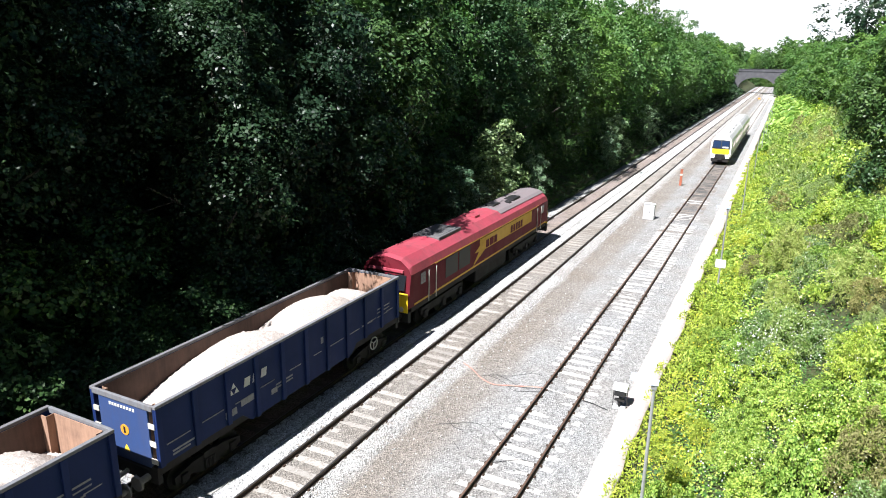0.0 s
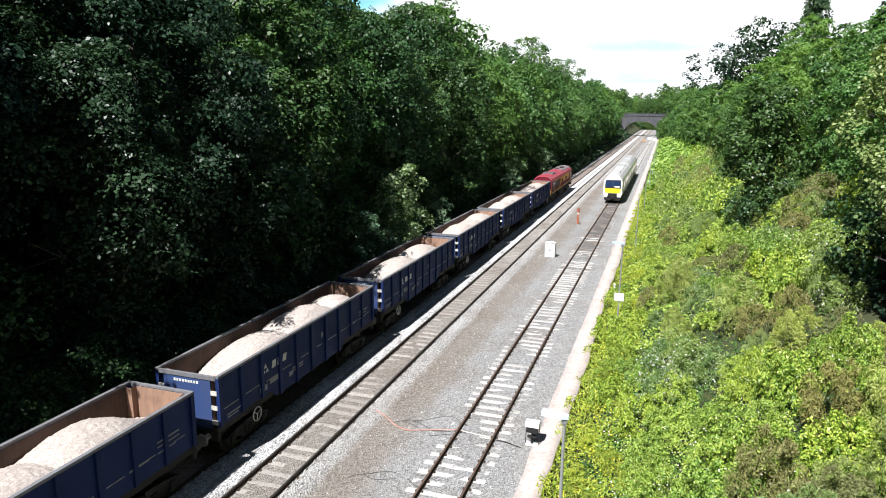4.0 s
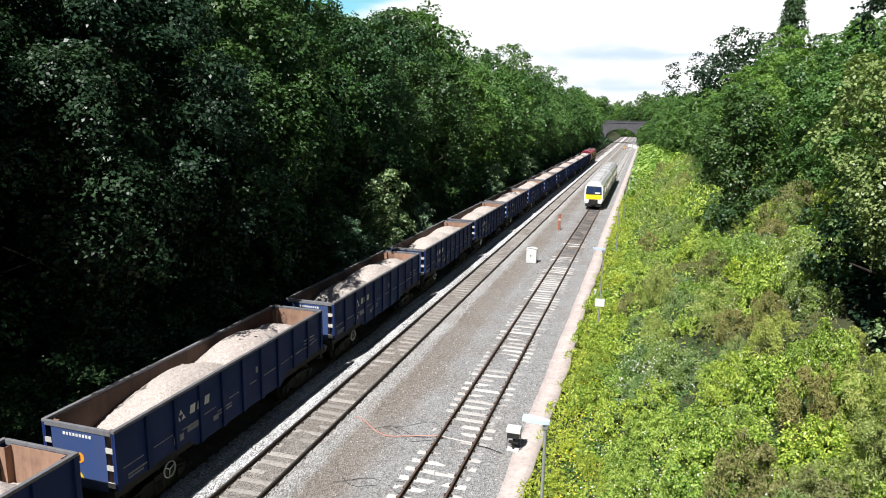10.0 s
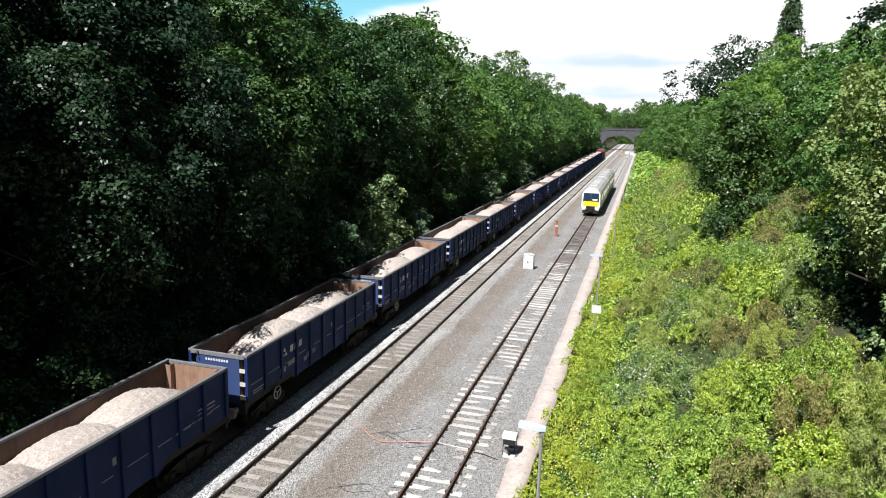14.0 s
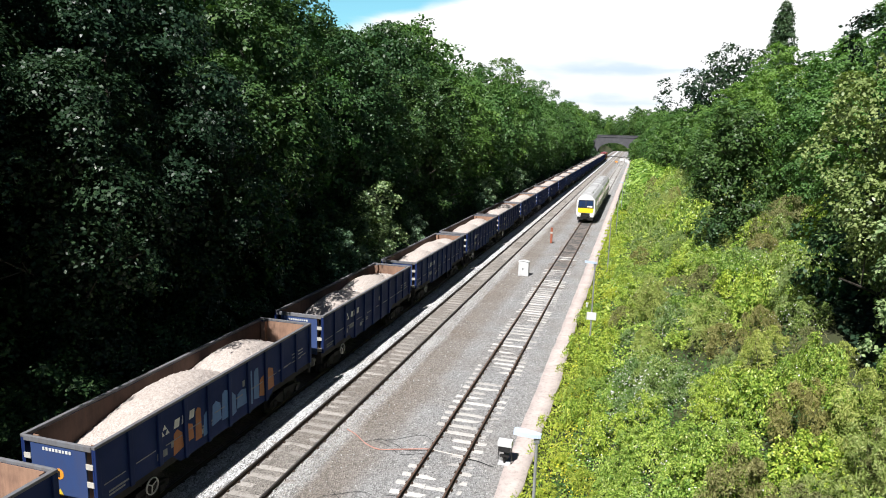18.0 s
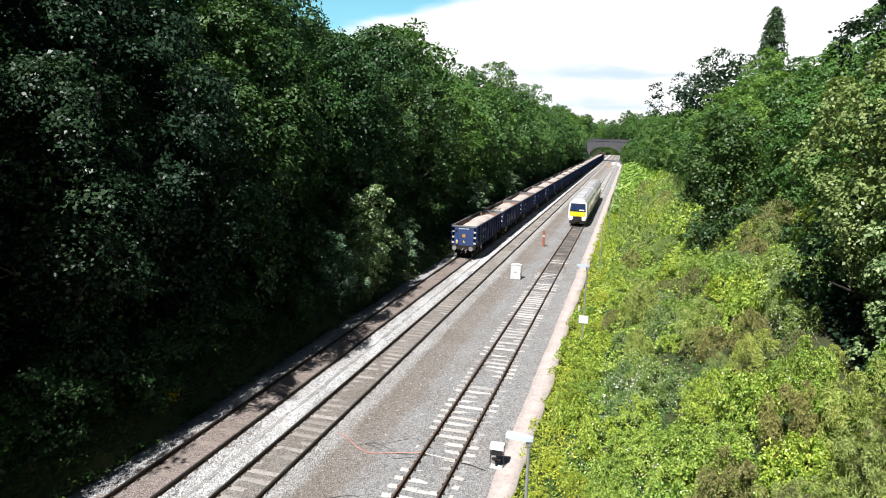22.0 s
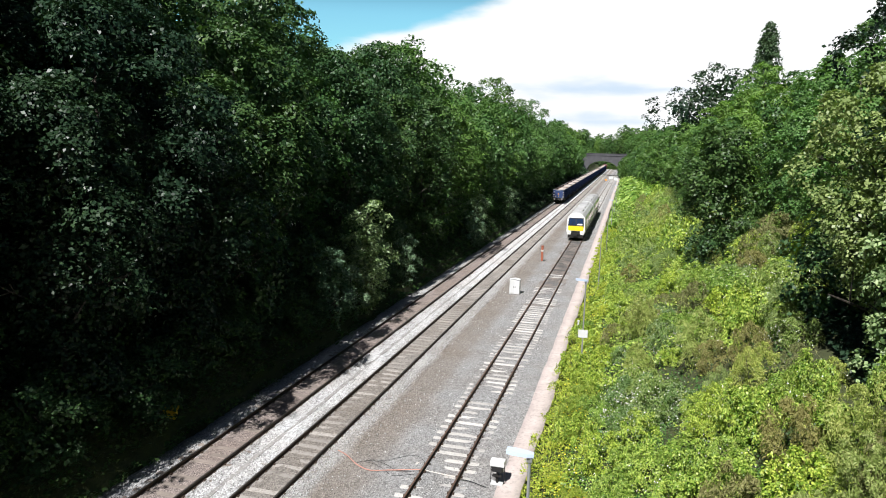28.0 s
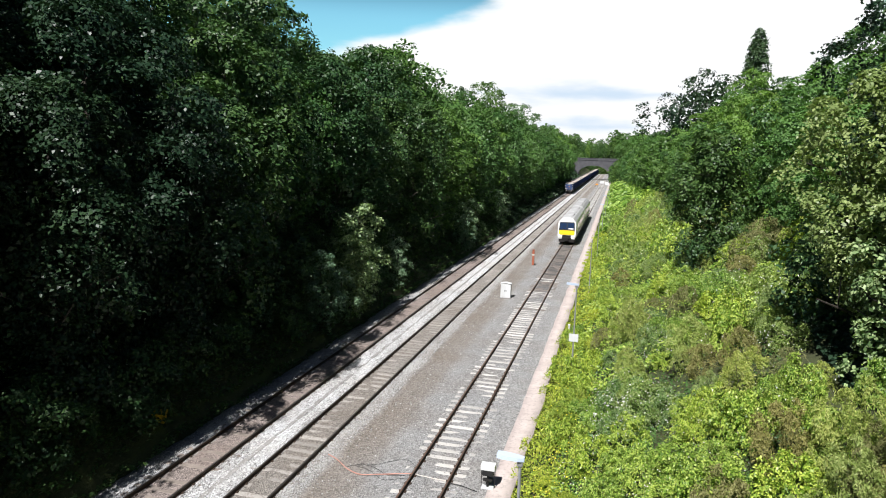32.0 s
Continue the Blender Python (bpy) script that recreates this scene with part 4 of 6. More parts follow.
scatter("far_brambles", "sunny green thicket on the distant bank", "undergrowth", ((-2.3, 12.0), (105, 372)), 26000, 0.45, M_LEAF_BRIGHT, 1.2, 45)
# Distant shade is put into the leaf colour here as well.
scatter("far_undergrowth", "undergrowth on the distant bank, leaves coloured dark for shade", "undergrowth", ((-24, -18.3), (120, 372)), 10000, 0.5, M_LEAF_SHADED, 1.2, 46)


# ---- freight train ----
# One blue paint in two tones: sides coloured for shade, rear end for sun.
M_BLUE = painted("wagon_blue_shaded", (0.012, 0.026, 0.1), 0.55, 0.25, (0.018, 0.022, 0.04), 0.8, spec=0.1)
M_BLUE_END = painted("wagon_blue_sunlit", (0.036, 0.066, 0.175), 0.42, 0.3, (0.07, 0.06, 0.06), 0.8)
# Rusty lining: shade is put into the side colour, sunlight into the end.
M_RUST = painted("rusted_steel_shaded", (0.11, 0.07, 0.055), 0.85, 0.8, (0.045, 0.034, 0.03), 0.9)
M_RUST_END = painted("rusted_steel_sunlit_end", (0.31, 0.19, 0.13), 0.8, 0.6, (0.11, 0.065, 0.05), 1.1)
M_RIM = painted("worn_steel_rim", (0.16, 0.165, 0.18), 0.6, 0.6, (0.1, 0.075, 0.06), 2)
M_GREY = painted("dark_underframe", (0.018, 0.017, 0.017), 0.75, 0.6, (0.032, 0.025, 0.02), 2)
M_STEEL = painted("grey_steel", (0.22, 0.21, 0.2), 0.5, 0.5, (0.08, 0.06, 0.05), 3)
M_WHITE = painted("white_marking", (0.62, 0.62, 0.6), 0.5, 0.35, (0.2, 0.2, 0.2), 2)
M_FADED = painted("faded_marking", (0.25, 0.255, 0.27), 0.6, 0.5, (0.05, 0.05, 0.06), 4)
M_CREAM = painted("cream_steps", (0.5, 0.48, 0.43), 0.5, 0.35, (0.2, 0.18, 0.15), 3)
M_ORANGE = painted("orange_marking", (0.75, 0.3, 0.03), 0.5, 0.2)
M_YELLOW = painted("yellow_marking", (0.8, 0.55, 0.04), 0.5, 0.15)
M_BLACK = Mat("black_rubber", 0.6).colour((0.012, 0.012, 0.013)).m


def stone_material():
    k = Mat("limestone_chippings", 0.95)
    c = k.ramp(k.voronoi(24), [(0.0, (0.26, 0.22, 0.195)), (0.5, (0.4, 0.35, 0.315)), (1.0, (0.53, 0.48, 0.445))])
    k.colour(k.mix(k.ramp(k.noise(1.2, 5), [(0.4, 0.0), (0.7, 0.5)]), c, (0.38, 0.325, 0.285)))
    return k.bump(k.math("ADD", k.voronoi(24, None, "Distance"), k.noise(30, 3)), 0.4, 0.03).m


M_STONE = stone_material()
W_LEN, W_HALF, W_TOP, W_SIDE, W_DROP = 13.35, 1.33, 3.34, 1.42, 1.06


def wagon_base():
    """An open bogie box wagon; rear end at y = 0, rails at z = 0."""
    w = empty("box_wagon")
    tagged(w, "dark blue open bogie wagon loaded with pale crushed stone", "railway wagon", group="wagons of the stone train")
    L, h = W_LEN, W_HALF
    t = 0.06
    for s in (-1, 1):
        bm = bmesh.new()
        # plate with a deeper middle between the bogies
        prof = [(0, W_SIDE), (3.35, W_SIDE), (3.75, W_DROP), (L - 3.75, W_DROP), (L - 3.35, W_SIDE), (L, W_SIDE), (L, W_TOP), (0, W_TOP)]
        xo, xi = s * (h - 0.05), s * (h - 0.05 - t)
        loft(bm, [[(xo, y, z) for y, z in prof], [(xi, y, z) for y, z in prof]])
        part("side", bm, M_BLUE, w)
        for k in range(11):
            y = 0.09 + k * (L - 0.18) / 10
            z0 = W_SIDE if y < 3.5 or y > L - 3.5 else W_DROP
            bm = bmesh.new()
            xa, xb = sorted((s * (h - 0.05), s * (h + 0.03)))
            box(bm, xa, xb, y - 0.09, y + 0.09, z0, W_TOP - 0.08, bevel=0.02)
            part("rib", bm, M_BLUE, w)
        bm = bmesh.new()
        xa, xb = sorted((s * (h - 0.115), s * (h + 0.022)))
        box(bm, xa, xb, -0.01, L + 0.01, W_TOP - 0.08, W_TOP + 0.02, bevel=0.02)
        part("top_rail", bm, M_RIM, w)
        bm = bmesh.new()
        xa, xb = sorted((s * (h - 0.135), s * (h - 0.115)))
        box(bm, xa, xb, 0.305, L - 0.305, 1.25, W_TOP - 0.09)
        part("lining", bm, M_RUST, w)
        # sole bar
        bm = bmesh.new()
        xa, xb = sorted((s * (h - 0.3), s * (h - 0.08)))
        box(bm, xa, xb, -0.05, L + 0.05, 1.16, W_SIDE)
        part("sole_bar", bm, M_GREY, w)
    for y0, y1, d in ((0.0, 0.06, -1), (L - 0.06, L, 1)):
        bm = bmesh.new()
        box(bm, -h + 0.33, h - 0.33, y0, y1, 1.32, W_TOP - 0.08)
        for z in (1.62, 2.25, 2.85):
            box(bm, -h + 0.34, h - 0.34, min(y0, y0 + d * 0.05), max(y1, y1 + d * 0.05), z - 0.05, z + 0.05, bevel=0.015) if d > 0 else None
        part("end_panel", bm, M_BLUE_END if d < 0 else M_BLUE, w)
        bm = bmesh.new()
        box(bm, -h + 0.1, h - 0.1, y0 - 0.03 * (d < 0), y1 + 0.03 * (d > 0), W_TOP - 0.16, W_TOP + 0.015, bevel=0.02)
        part("end_rail", bm, M_RIM, w)
        bm = bmesh.new()
        yi = (0.062, 0.085) if d < 0 else (L - 0.085, L - 0.062)
        box(bm, -h + 0.345, h - 0.345, yi[0], yi[1], 1.25, W_TOP - 0.1)
        for q in (-1, 1):      # the box is notched behind the corner steps
            xa, xb = sorted((q * (h - 0.345), q * (h - 0.14)))
            ya = (0.285, 0.305) if d < 0 else (L - 0.305, L - 0.285)
            box(bm, xa, xb, ya[0], ya[1], 1.25, W_TOP - 0.1)
            xa, xb = sorted((q * (h - 0.365), q * (h - 0.345)))
            ya = (0.085, 0.305) if d < 0 else (L - 0.305, L - 0.085)
            box(bm, xa, xb, ya[0], ya[1], 1.25, W_TOP - 0.1)
        part("end_lining", bm, M_RUST_END, w)
        for s in (-1, 1):
            # corner recess with cream steps
            bm = bmesh.new()
            xa, xb = sorted((s * (h - 0.33), s * (h - 0.06)))
            yb = (0.24, 0.28) if d < 0 else (L - 0.28, L - 0.24)
            box(bm, xa, xb, yb[0], yb[1], 1.32, W_TOP - 0.16)
            part("corner_recess", bm, M_GREY, w)
            for z in (1.5, 2.06, 2.62):
                bm = bmesh.new()
                yo = (-0.02, 0.24) if d < 0 else (L - 0.24, L + 0.02)
                box(bm, xa + 0.01, xb - 0.01, yo[0], yo[1], z, z + 0.06, bevel=0.01)
                box(bm, xa + 0.01, xb - 0.01, (yo[0] if d < 0 else yo[1] - 0.03), (yo[0] + 0.03 if d < 0 else yo[1]), z + 0.06, z + 0.17)
                part("step", bm, M_CREAM, w)
            # buffers
            bm = bmesh.new()
            bx = s * 0.865
            tube(bm, (bx, y0 if d < 0 else y1, 1.06), (bx, (y0 - 0.42) if d < 0 else (y1 + 0.42), 1.06), 0.11, 0.1, 12)
            tube(bm, (bx, (y0 - 0.42) if d < 0 else (y1 + 0.42), 1.06), (bx, (y0 - 0.48) if d < 0 else (y1 + 0.48), 1.06), 0.24, 0.22, 16)
            part("buffer", bm, M_STEEL, w)
        bm = bmesh.new()
        box(bm, -1.25, 1.25, y0 - 0.06 if d < 0 else y1 - 0.1, y0 + 0.1 if d < 0 else y1 + 0.06, 0.88, 1.3, bevel=0.02)
        part("head_stock", bm, M_GREY, w)
        bm = bmesh.new()
        tube(bm, (0, y0 - 0.06 if d < 0 else y1 + 0.06, 1.0), (0, y0 - 0.5 if d < 0 else y1 + 0.5, 0.95), 0.07, 0.06, 8)
        tube(bm, (0.35, y0 - 0.06 if d < 0 else y1 + 0.06, 0.95), (0.3, y0 - 0.3 if d < 0 else y1 + 0.3, 0.55), 0.03, 0.03, 6)
        part("coupling", bm, M_STEEL, w)
    bm = boxes((-h + 0.1, h - 0.1, 0.05, L - 0.05, 1.2, 1.3))
    part("floor", bm, M_RUST, w)
    # bogies
    for yc in (2.0, L - 2.0):
        bm = bmesh.new()
        for s in (-1, 1):
            prof = [(-1.35, 0.38), (-1.35, 0.62), (-0.6, 0.78), (0.6, 0.78), (1.35, 0.62), (1.35, 0.38), (0.7, 0.42), (0.35, 0.24), (-0.35, 0.24), (-0.7, 0.42)]
            xa = s * 1.0
            loft(bm, [[(xa - 0.07, yc + y, z) for y, z in prof], [(xa + 0.07, yc + y, z) for y, z in prof]])
            for dy in (-0.16, 0.0, 0.16):
                tube(bm, (s * 1.08, yc + dy, 0.3), (s * 1.08, yc + dy, 0.62), 0.07, 0.07, 8)
            for dy in (-1.0, 1.0):
                box(bm, min(s * 1.0, s * 1.14), max(s * 1.0, s * 1.14), yc + dy - 0.14, yc + dy + 0.14, 0.33, 0.6, bevel=0.02)
        box(bm, -1.1, 1.1, yc - 0.22, yc + 0.22, 0.55, 0.85)
        bogie = part("bogie", bm, M_GREY, w)
        for dy in (-1.0, 1.0):
            bm = bmesh.new()
            for s in (-1, 1):
                tube(bm, (s * 0.70, yc + dy, 0.46), (s * 0.83, yc + dy, 0.46), 0.455, 0.455, 24)
                tube(bm, (s * 0.66, yc + dy, 0.46), (s * 0.70, yc + dy, 0.46), 0.485, 0.485, 24)
            tube(bm, (-0.8, yc + dy, 0.46), (0.8, yc + dy, 0.46), 0.08, 0.08, 10)
            part("wheelset", bm, M_GREY, bogie)
    # hand wheel and white markings on the side
    bm = bmesh.new()
    ring = []
    for k in range(20):
        a = k * math.tau / 20
        ring.append([bm.verts.new((h + 0.05 + 0.03 * math.sin(c), 2.2 + (0.27 + 0.02 * math.cos(c)) * math.cos(a), 0.98 + (0.27 + 0.02 * math.cos(c)) * math.sin(a))) for c in (j * math.tau / 6 for j in range(6))])
    for k in range(20):
        for j in range(6):
            bm.faces.new((ring[k][j], ring[(k + 1) % 20][j], ring[(k + 1) % 20][(j + 1) % 6], ring[k][(j + 1) % 6]))
    for k in range(3):
        a = k * math.tau / 3 + 0.4
        tube(bm, (h + 0.05, 2.2, 0.98), (h + 0.05, 2.2 + 0.26 * math.cos(a), 0.98 + 0.26 * math.sin(a)), 0.02, 0.02, 5)
    part("hand_wheel", bm, M_CREAM, w, "cream hand brake wheel")
    return w


def side_marks(w):
    """Pale shapes in the places of the lettering."""
    x = W_HALF - 0.048

    def mark(y0, y1, z0, z1, m=M_FADED, name="marking"):
        part(name, boxes((x, x + 0.006, y0, y1, z0, z1)), m, w)
    # emblem: a small triangle group and three slanted letters as plain shapes
    bm = bmesh.new()
    for cy, cz in ((3.02, 2.62), (2.9, 2.42), (3.14, 2.42)):
        loft(bm, [[(x, cy - 0.1, cz - 0.08), (x, cy + 0.1, cz - 0.08), (x, cy, cz + 0.1)], [(x + 0.007, cy - 0.1, cz - 0.08), (x + 0.007, cy + 0.1, cz - 0.08), (x + 0.007, cy, cz + 0.1)]])
    part("emblem", bm, M_WHITE, w)
    bm = bmesh.new()
    for cy in (3.62, 4.02, 4.42):
        loft(bm, [[(x + d, cy - 0.15, 2.36), (x + d, cy + 0.11, 2.36), (x + d, cy + 0.17, 2.66), (x + d, cy - 0.09, 2.66)] for d in (0, 0.007)])
    part("emblem", bm, M_WHITE, w)
    rr = random.Random(5)
    for k in range(10):
        bm = bmesh.new()
        yc = 0.75 + k * 1.317
        z = 1.98 + rr.uniform(-0.03, 0.03)
        box(bm, x, x + 0.012, yc - rr.uniform(0.2, 0.5), yc + rr.uniform(0.2, 0.5), z, z + 0.035)
        part("lashing_bar", bm, M_FADED, w)
    mark(0.5, 1.4, 1.66, 1.72)
    mark(0.5, 1.15, 1.55, 1.61)
    mark(2.6, 3.1, 1.62, 1.86)
    mark(3.3, 3.9, 1.75, 1.98)
    mark(4.75, 5.05, 1.5, 1.7)
    mark(5.0, 5.9, 1.62, 1.68)
    mark(5.0, 5.9, 1.74, 1.8)
    mark(7.6, 7.75, 2.3, 2.55)
    mark(10.4, 11.2, 1.95, 2.02)
    mark(11.6, 12.6, 2.3, 2.36)
    mark(11.6, 12.6, 2.15, 2.2)
    mark(11.6, 12.4, 1.95, 2.0)
    # on the rear end
    y = -0.012

    def rear(x0, x1, z0, z1, m, name="marking"):
        part(name, boxes((x0, x1, y, y + 0.012, z0, z1)), m, w)
    for k in range(9):
        rear(-0.55 + k * 0.12, -0.47 + k * 0.12, 2.98, 3.07, M_WHITE)
    bm = bmesh.new()
    tube(bm, (0.0, 0.0, 2.3), (0.0, -0.012, 2.3), 0.17, 0.17, 20)
    badge = part("warning_badge", bm, M_ORANGE, w, "round orange warning badge")
    part("badge_mark", boxes((-0.04, 0.04, -0.018, -0.012, 2.2, 2.4)), M_BLACK, badge)
    bm = bmesh.new()
    loft(bm, [[(-0.12, d, 1.62), (0.12, d, 1.62), (0.0, d, 1.83)] for d in (0.0, -0.012)])
    part("warning_triangle", bm, M_YELLOW, w, "small yellow warning triangle")


def load_mesh(seed, bumps):
    """Heaps of crushed stone in the box: bumps are (y, width, height)."""
    rng = np.random.default_rng(seed)
    xs, ys = np.linspace(-W_HALF + 0.14, W_HALF - 0.14, 41), np.linspace(0.31, W_LEN - 0.31, 210)
    X, Y = np.meshgrid(xs, ys)
    Z = np.full(X.shape, 2.25)
    for y, w, hh in bumps:
        Z = np.maximum(Z, 2.0 + 1.04 * hh * np.exp(-np.abs((Y - y) / w) ** 2.4) * (1 - 0.3 * ((X - 0.25) / W_HALF) ** 2))
    Z = Z - 0.12 * smooth(0.5, 1.2, np.abs(X)) + rng.normal(0, 0.018, X.shape)
    Z += 0.03 * np.sin(X * 3 + seed) * np.sin(Y * 1.9 + seed)
    v = np.stack([X, Y, Z], -1).reshape(-1, 3)
    i = np.arange(len(ys) - 1)[:, None] * len(xs) + np.arange(len(xs) - 1)[None]
    f = np.stack([i, i + 1, i + 1 + len(xs), i + len(xs)], -1).reshape(-1, 4)
    ob = mesh_from("stone_load", v, f, M_STONE, smooth=False)
    me = ob.data
    bpy.data.objects.remove(ob)
    return me


LOADS = [
    load_mesh(1, [(4.6, 2.9, 1.32), (8.6, 3.0, 1.42), (11.0, 1.8, 1.1)]),
    load_mesh(2, [(4.2, 2.5, 1.4), (7.2, 2.6, 1.25), (10.0, 2.4, 1.4)]),
    load_mesh(3, [(4.2, 2.8, 1.3), (7.8, 3.2, 1.42), (10.9, 1.7, 1.25)]),
    load_mesh(4, [(4.2, 2.4, 1.38), (6.8, 2.4, 1.28), (9.4, 2.4, 1.4), (11.4, 1.3, 1.1)]),
    load_mesh(5, [(5.0, 3.3, 1.36), (9.2, 2.9, 1.38)]),
]
N_WAGONS, PITCH, SPEED, START = 22, 14.631, 16.43, 11.27
first_wagon = wagon_base()
side_marks(first_wagon)
WAGONS = [first_wagon]
for k in range(1, N_WAGONS):
    WAGONS.append(copy_thing(first_wagon, pose(TRACK_A, START - PITCH * k, 0)))
for ob in WAGONS[0].children:      # the first wagon is coupled the other way round, hand wheel to the front
    if ob.name.startswith("hand_wheel"):
        ob.matrix_basis = pose(0, W_LEN - 4.4, 0)
M_WORN_END = painted("worn_grey_end", (0.2, 0.215, 0.25), 0.5, 0.5, (0.08, 0.09, 0.13), 0.9)
for k in (1, 6, 8):      # these ends have lost most of their blue paint
    ob = [c for c in WAGONS[k].children if c.name.startswith("end_panel")][0]
    ob.data = ob.data.copy()
    ob.data.materials[0] = M_WORN_END
    ob["label"] = "rear end panel worn to grey"
for k, w in enumerate(WAGONS):
    ob = new("stone_load", LOADS[(k * 3 + k // 5) % 5])
    ob.parent = w
    ob["label"] = "heaped pale limestone chippings"


def tail_details(w):
    """The last wagon carries a tail lamp."""
    lamp = part("tail_lamp", boxes((-0.78, -0.6, -0.2, -0.02, 1.5, 1.86), bevel=0.02), M_CREAM, w, "white tail lamp box")
    bm = bmesh.new()
    tube(bm, (-0.69, -0.2, 1.66), (-0.69, -0.23, 1.66), 0.06, 0.06, 12)
    part("lens", bm, M_ORANGE, lamp)


def graffiti(w):
    """Sprayed colour along the lower side of one wagon."""
    rr = random.Random(9)
    blue = painted("spray_blue", (0.09, 0.2, 0.42), 0.5, 0.3)
    rust = painted("spray_orange", (0.36, 0.14, 0.05), 0.5, 0.3)
    x = W_HALF - 0.046
    y = 3.4
    while y < 9.6:
        wd = rr.uniform(0.35, 0.75)
        z0, z1 = rr.uniform(1.3, 1.6), rr.uniform(2.1, 2.7)
        m = rust if y < 4.6 or y > 8.8 else blue
        bm = bmesh.new()
        k = rr.uniform(-0.15, 0.15)
        loft(bm, [[(x + d, y, z0), (x + d, y + wd, z0 + k), (x + d, y + wd * 0.9, z1 - k), (x + d, y + wd * 0.45, z1 + 0.1), (x + d, y + 0.05, z1)] for d in (0, 0.006)])
        part("graffiti", bm, m, w, "sprayed graffiti in blue" if m is blue else "sprayed graffiti in orange")
        y += wd + rr.uniform(0.02, 0.12)


tail_details(WAGONS[21])
graffiti(WAGONS[20])


# ---- locomotive ----
M_MAROON = painted("maroon_paint", (0.13, 0.013, 0.022), 0.55, 0.3, (0.06, 0.02, 0.02), 0.8, spec=0.1)
M_ROOF_RED = painted("faded_roof_red", (0.36, 0.055, 0.08), 0.5, 0.5, (0.11, 0.06, 0.065), 0.7)
M_GOLD = painted("gold_band", (0.66, 0.38, 0.045), 0.55, 0.2, (0.2, 0.13, 0.07), 0.9)
M_NOSE = painted("warning_yellow", (0.85, 0.60, 0.02), 0.4, 0.15)
M_SOOT = painted("sooty_grille", (0.09, 0.09, 0.095), 0.7, 0.5, (0.2, 0.18, 0.17), 2)
M_SOOT_PALE = painted("weathered_grey_roof", (0.16, 0.14, 0.145), 0.7, 0.5, (0.24, 0.18, 0.18), 1.2)
M_GLASS = Mat("dark_glass", 0.06, 0.0, 0.8).colour((0.012, 0.014, 0.017)).m
LOCO = 21.2


def make_loco():
    w = empty("diesel_locomotive")
    tagged(w, "maroon and gold diesel locomotive with faded red roof", "locomotive")
    h = 1.32
    # cross section: sides, cant rail, rounded roof
    sec = [(-h, 1.45), (-h, 3.05), (-h + 0.12, 3.42), (-0.75, 3.78), (0, 3.9), (0.75, 3.78), (h - 0.12, 3.42), (h, 3.05), (h, 1.45)]
    bm = bmesh.new()
    loft(bm, [[(x, y, z) for x, z in sec] for y in (2.35, LOCO - 2.35)])
    for f in bm.faces:
        if f.normal.z > 0.25:
            f.material_index = 1
    part("body", bm, [M_MAROON, M_ROOF_RED], w)
    for y0, d in ((2.35, -1), (LOCO - 2.35, 1)):
        ye, yw, yn = y0 + d * 1.95, y0 + d * 2.02, y0 + d * 2.2
        bm = bmesh.new()
        end = [(x * 0.985, (ye if z > 2.9 else (yn if z < 2.2 else yw)), z - (0.1 if z > 3.2 else 0)) for x, z in sec]
        loft(bm, [[(x, y0, z) for x, z in sec], [(x, y0 + d * 1.7, z) for x, z in sec], end])
        for f in bm.faces:
            if f.normal.z > 0.25:
                f.material_index = 1
        cab = part("cab", bm, [M_MAROON, M_ROOF_RED], w)
        part("visor", boxes((-0.95, 0.95, min(ye, ye + d * 0.14), max(ye, ye + d * 0.14), 3.12, 3.26), bevel=0.03), M_ROOF_RED, cab)
        part("nose_panel", boxes((-1.28, 1.28, min(yn, yn + d * 0.05), max(yn, yn + d * 0.05), 1.25, 2.2), bevel=0.015), M_NOSE, cab)
        for s in (-1, 1):
            bm = bmesh.new()
            xa, xb = sorted((s * 0.08, s * 1.08))
            loft(bm, [[(xa, yw + d * 0.0, 2.32), (xb, yw + d * 0.0, 2.32), (xb, ye, 3.02), (xa, ye, 3.02)], [(xa, yw + d * 0.2, 2.32), (xb, yw + d * 0.2, 2.32), (xb, ye + d * 0.07, 3.02), (xa, ye + d * 0.07, 3.02)]])
            part("windscreen", bm, M_GLASS, cab)
            xa, xb = sorted((s * (h - 0.01), s * (h + 0.012)))
            ya, yb = sorted((y0 + d * 0.55, y0 + d * 1.05))
            part("side_window", boxes((xa, xb, ya, yb, 2.35, 2.9)), M_GLASS, cab)
            ya, yb = sorted((y0 - d * 0.42, y0 + d * 0.25))
            part("cab_door", boxes((xa, xb, ya, yb, 1.5, 3.05)), M_MAROON, cab)
            for yy in (ya - 0.06, yb + 0.06):
                bm = bmesh.new()
                tube(bm, (s * (h + 0.07), yy, 1.3), (s * (h + 0.07), yy, 2.9), 0.022, 0.022, 6)
                part("handrail", bm, M_CREAM, cab)
            bx = s * 0.86
            bm = bmesh.new()
            tube(bm, (bx, yn, 1.06), (bx, yn + d * 0.45, 1.06), 0.12, 0.12, 10)
            tube(bm, (bx, yn + d * 0.45, 1.06), (bx, yn + d * 0.51, 1.06), 0.25, 0.23, 16)
            part("buffer", bm, M_GREY, w)
            bm = bmesh.new()
            tube(bm, (s * 0.95, yn + d * 0.04, 1.42), (s * 0.95, yn + d * 0.08, 1.42), 0.12, 0.12, 12)
            part("headlight", bm, M_CREAM, cab)
        ya, yb = sorted((yn - d * 0.25, yn + d * 0.02))
        part("buffer_beam", boxes((-1.3, 1.3, ya, yb, 0.75, 1.27), bevel=0.02), M_GREY, w)
    for s in (-1, 1):
        x0, x1 = sorted((s * h, s * (h + 0.008)))
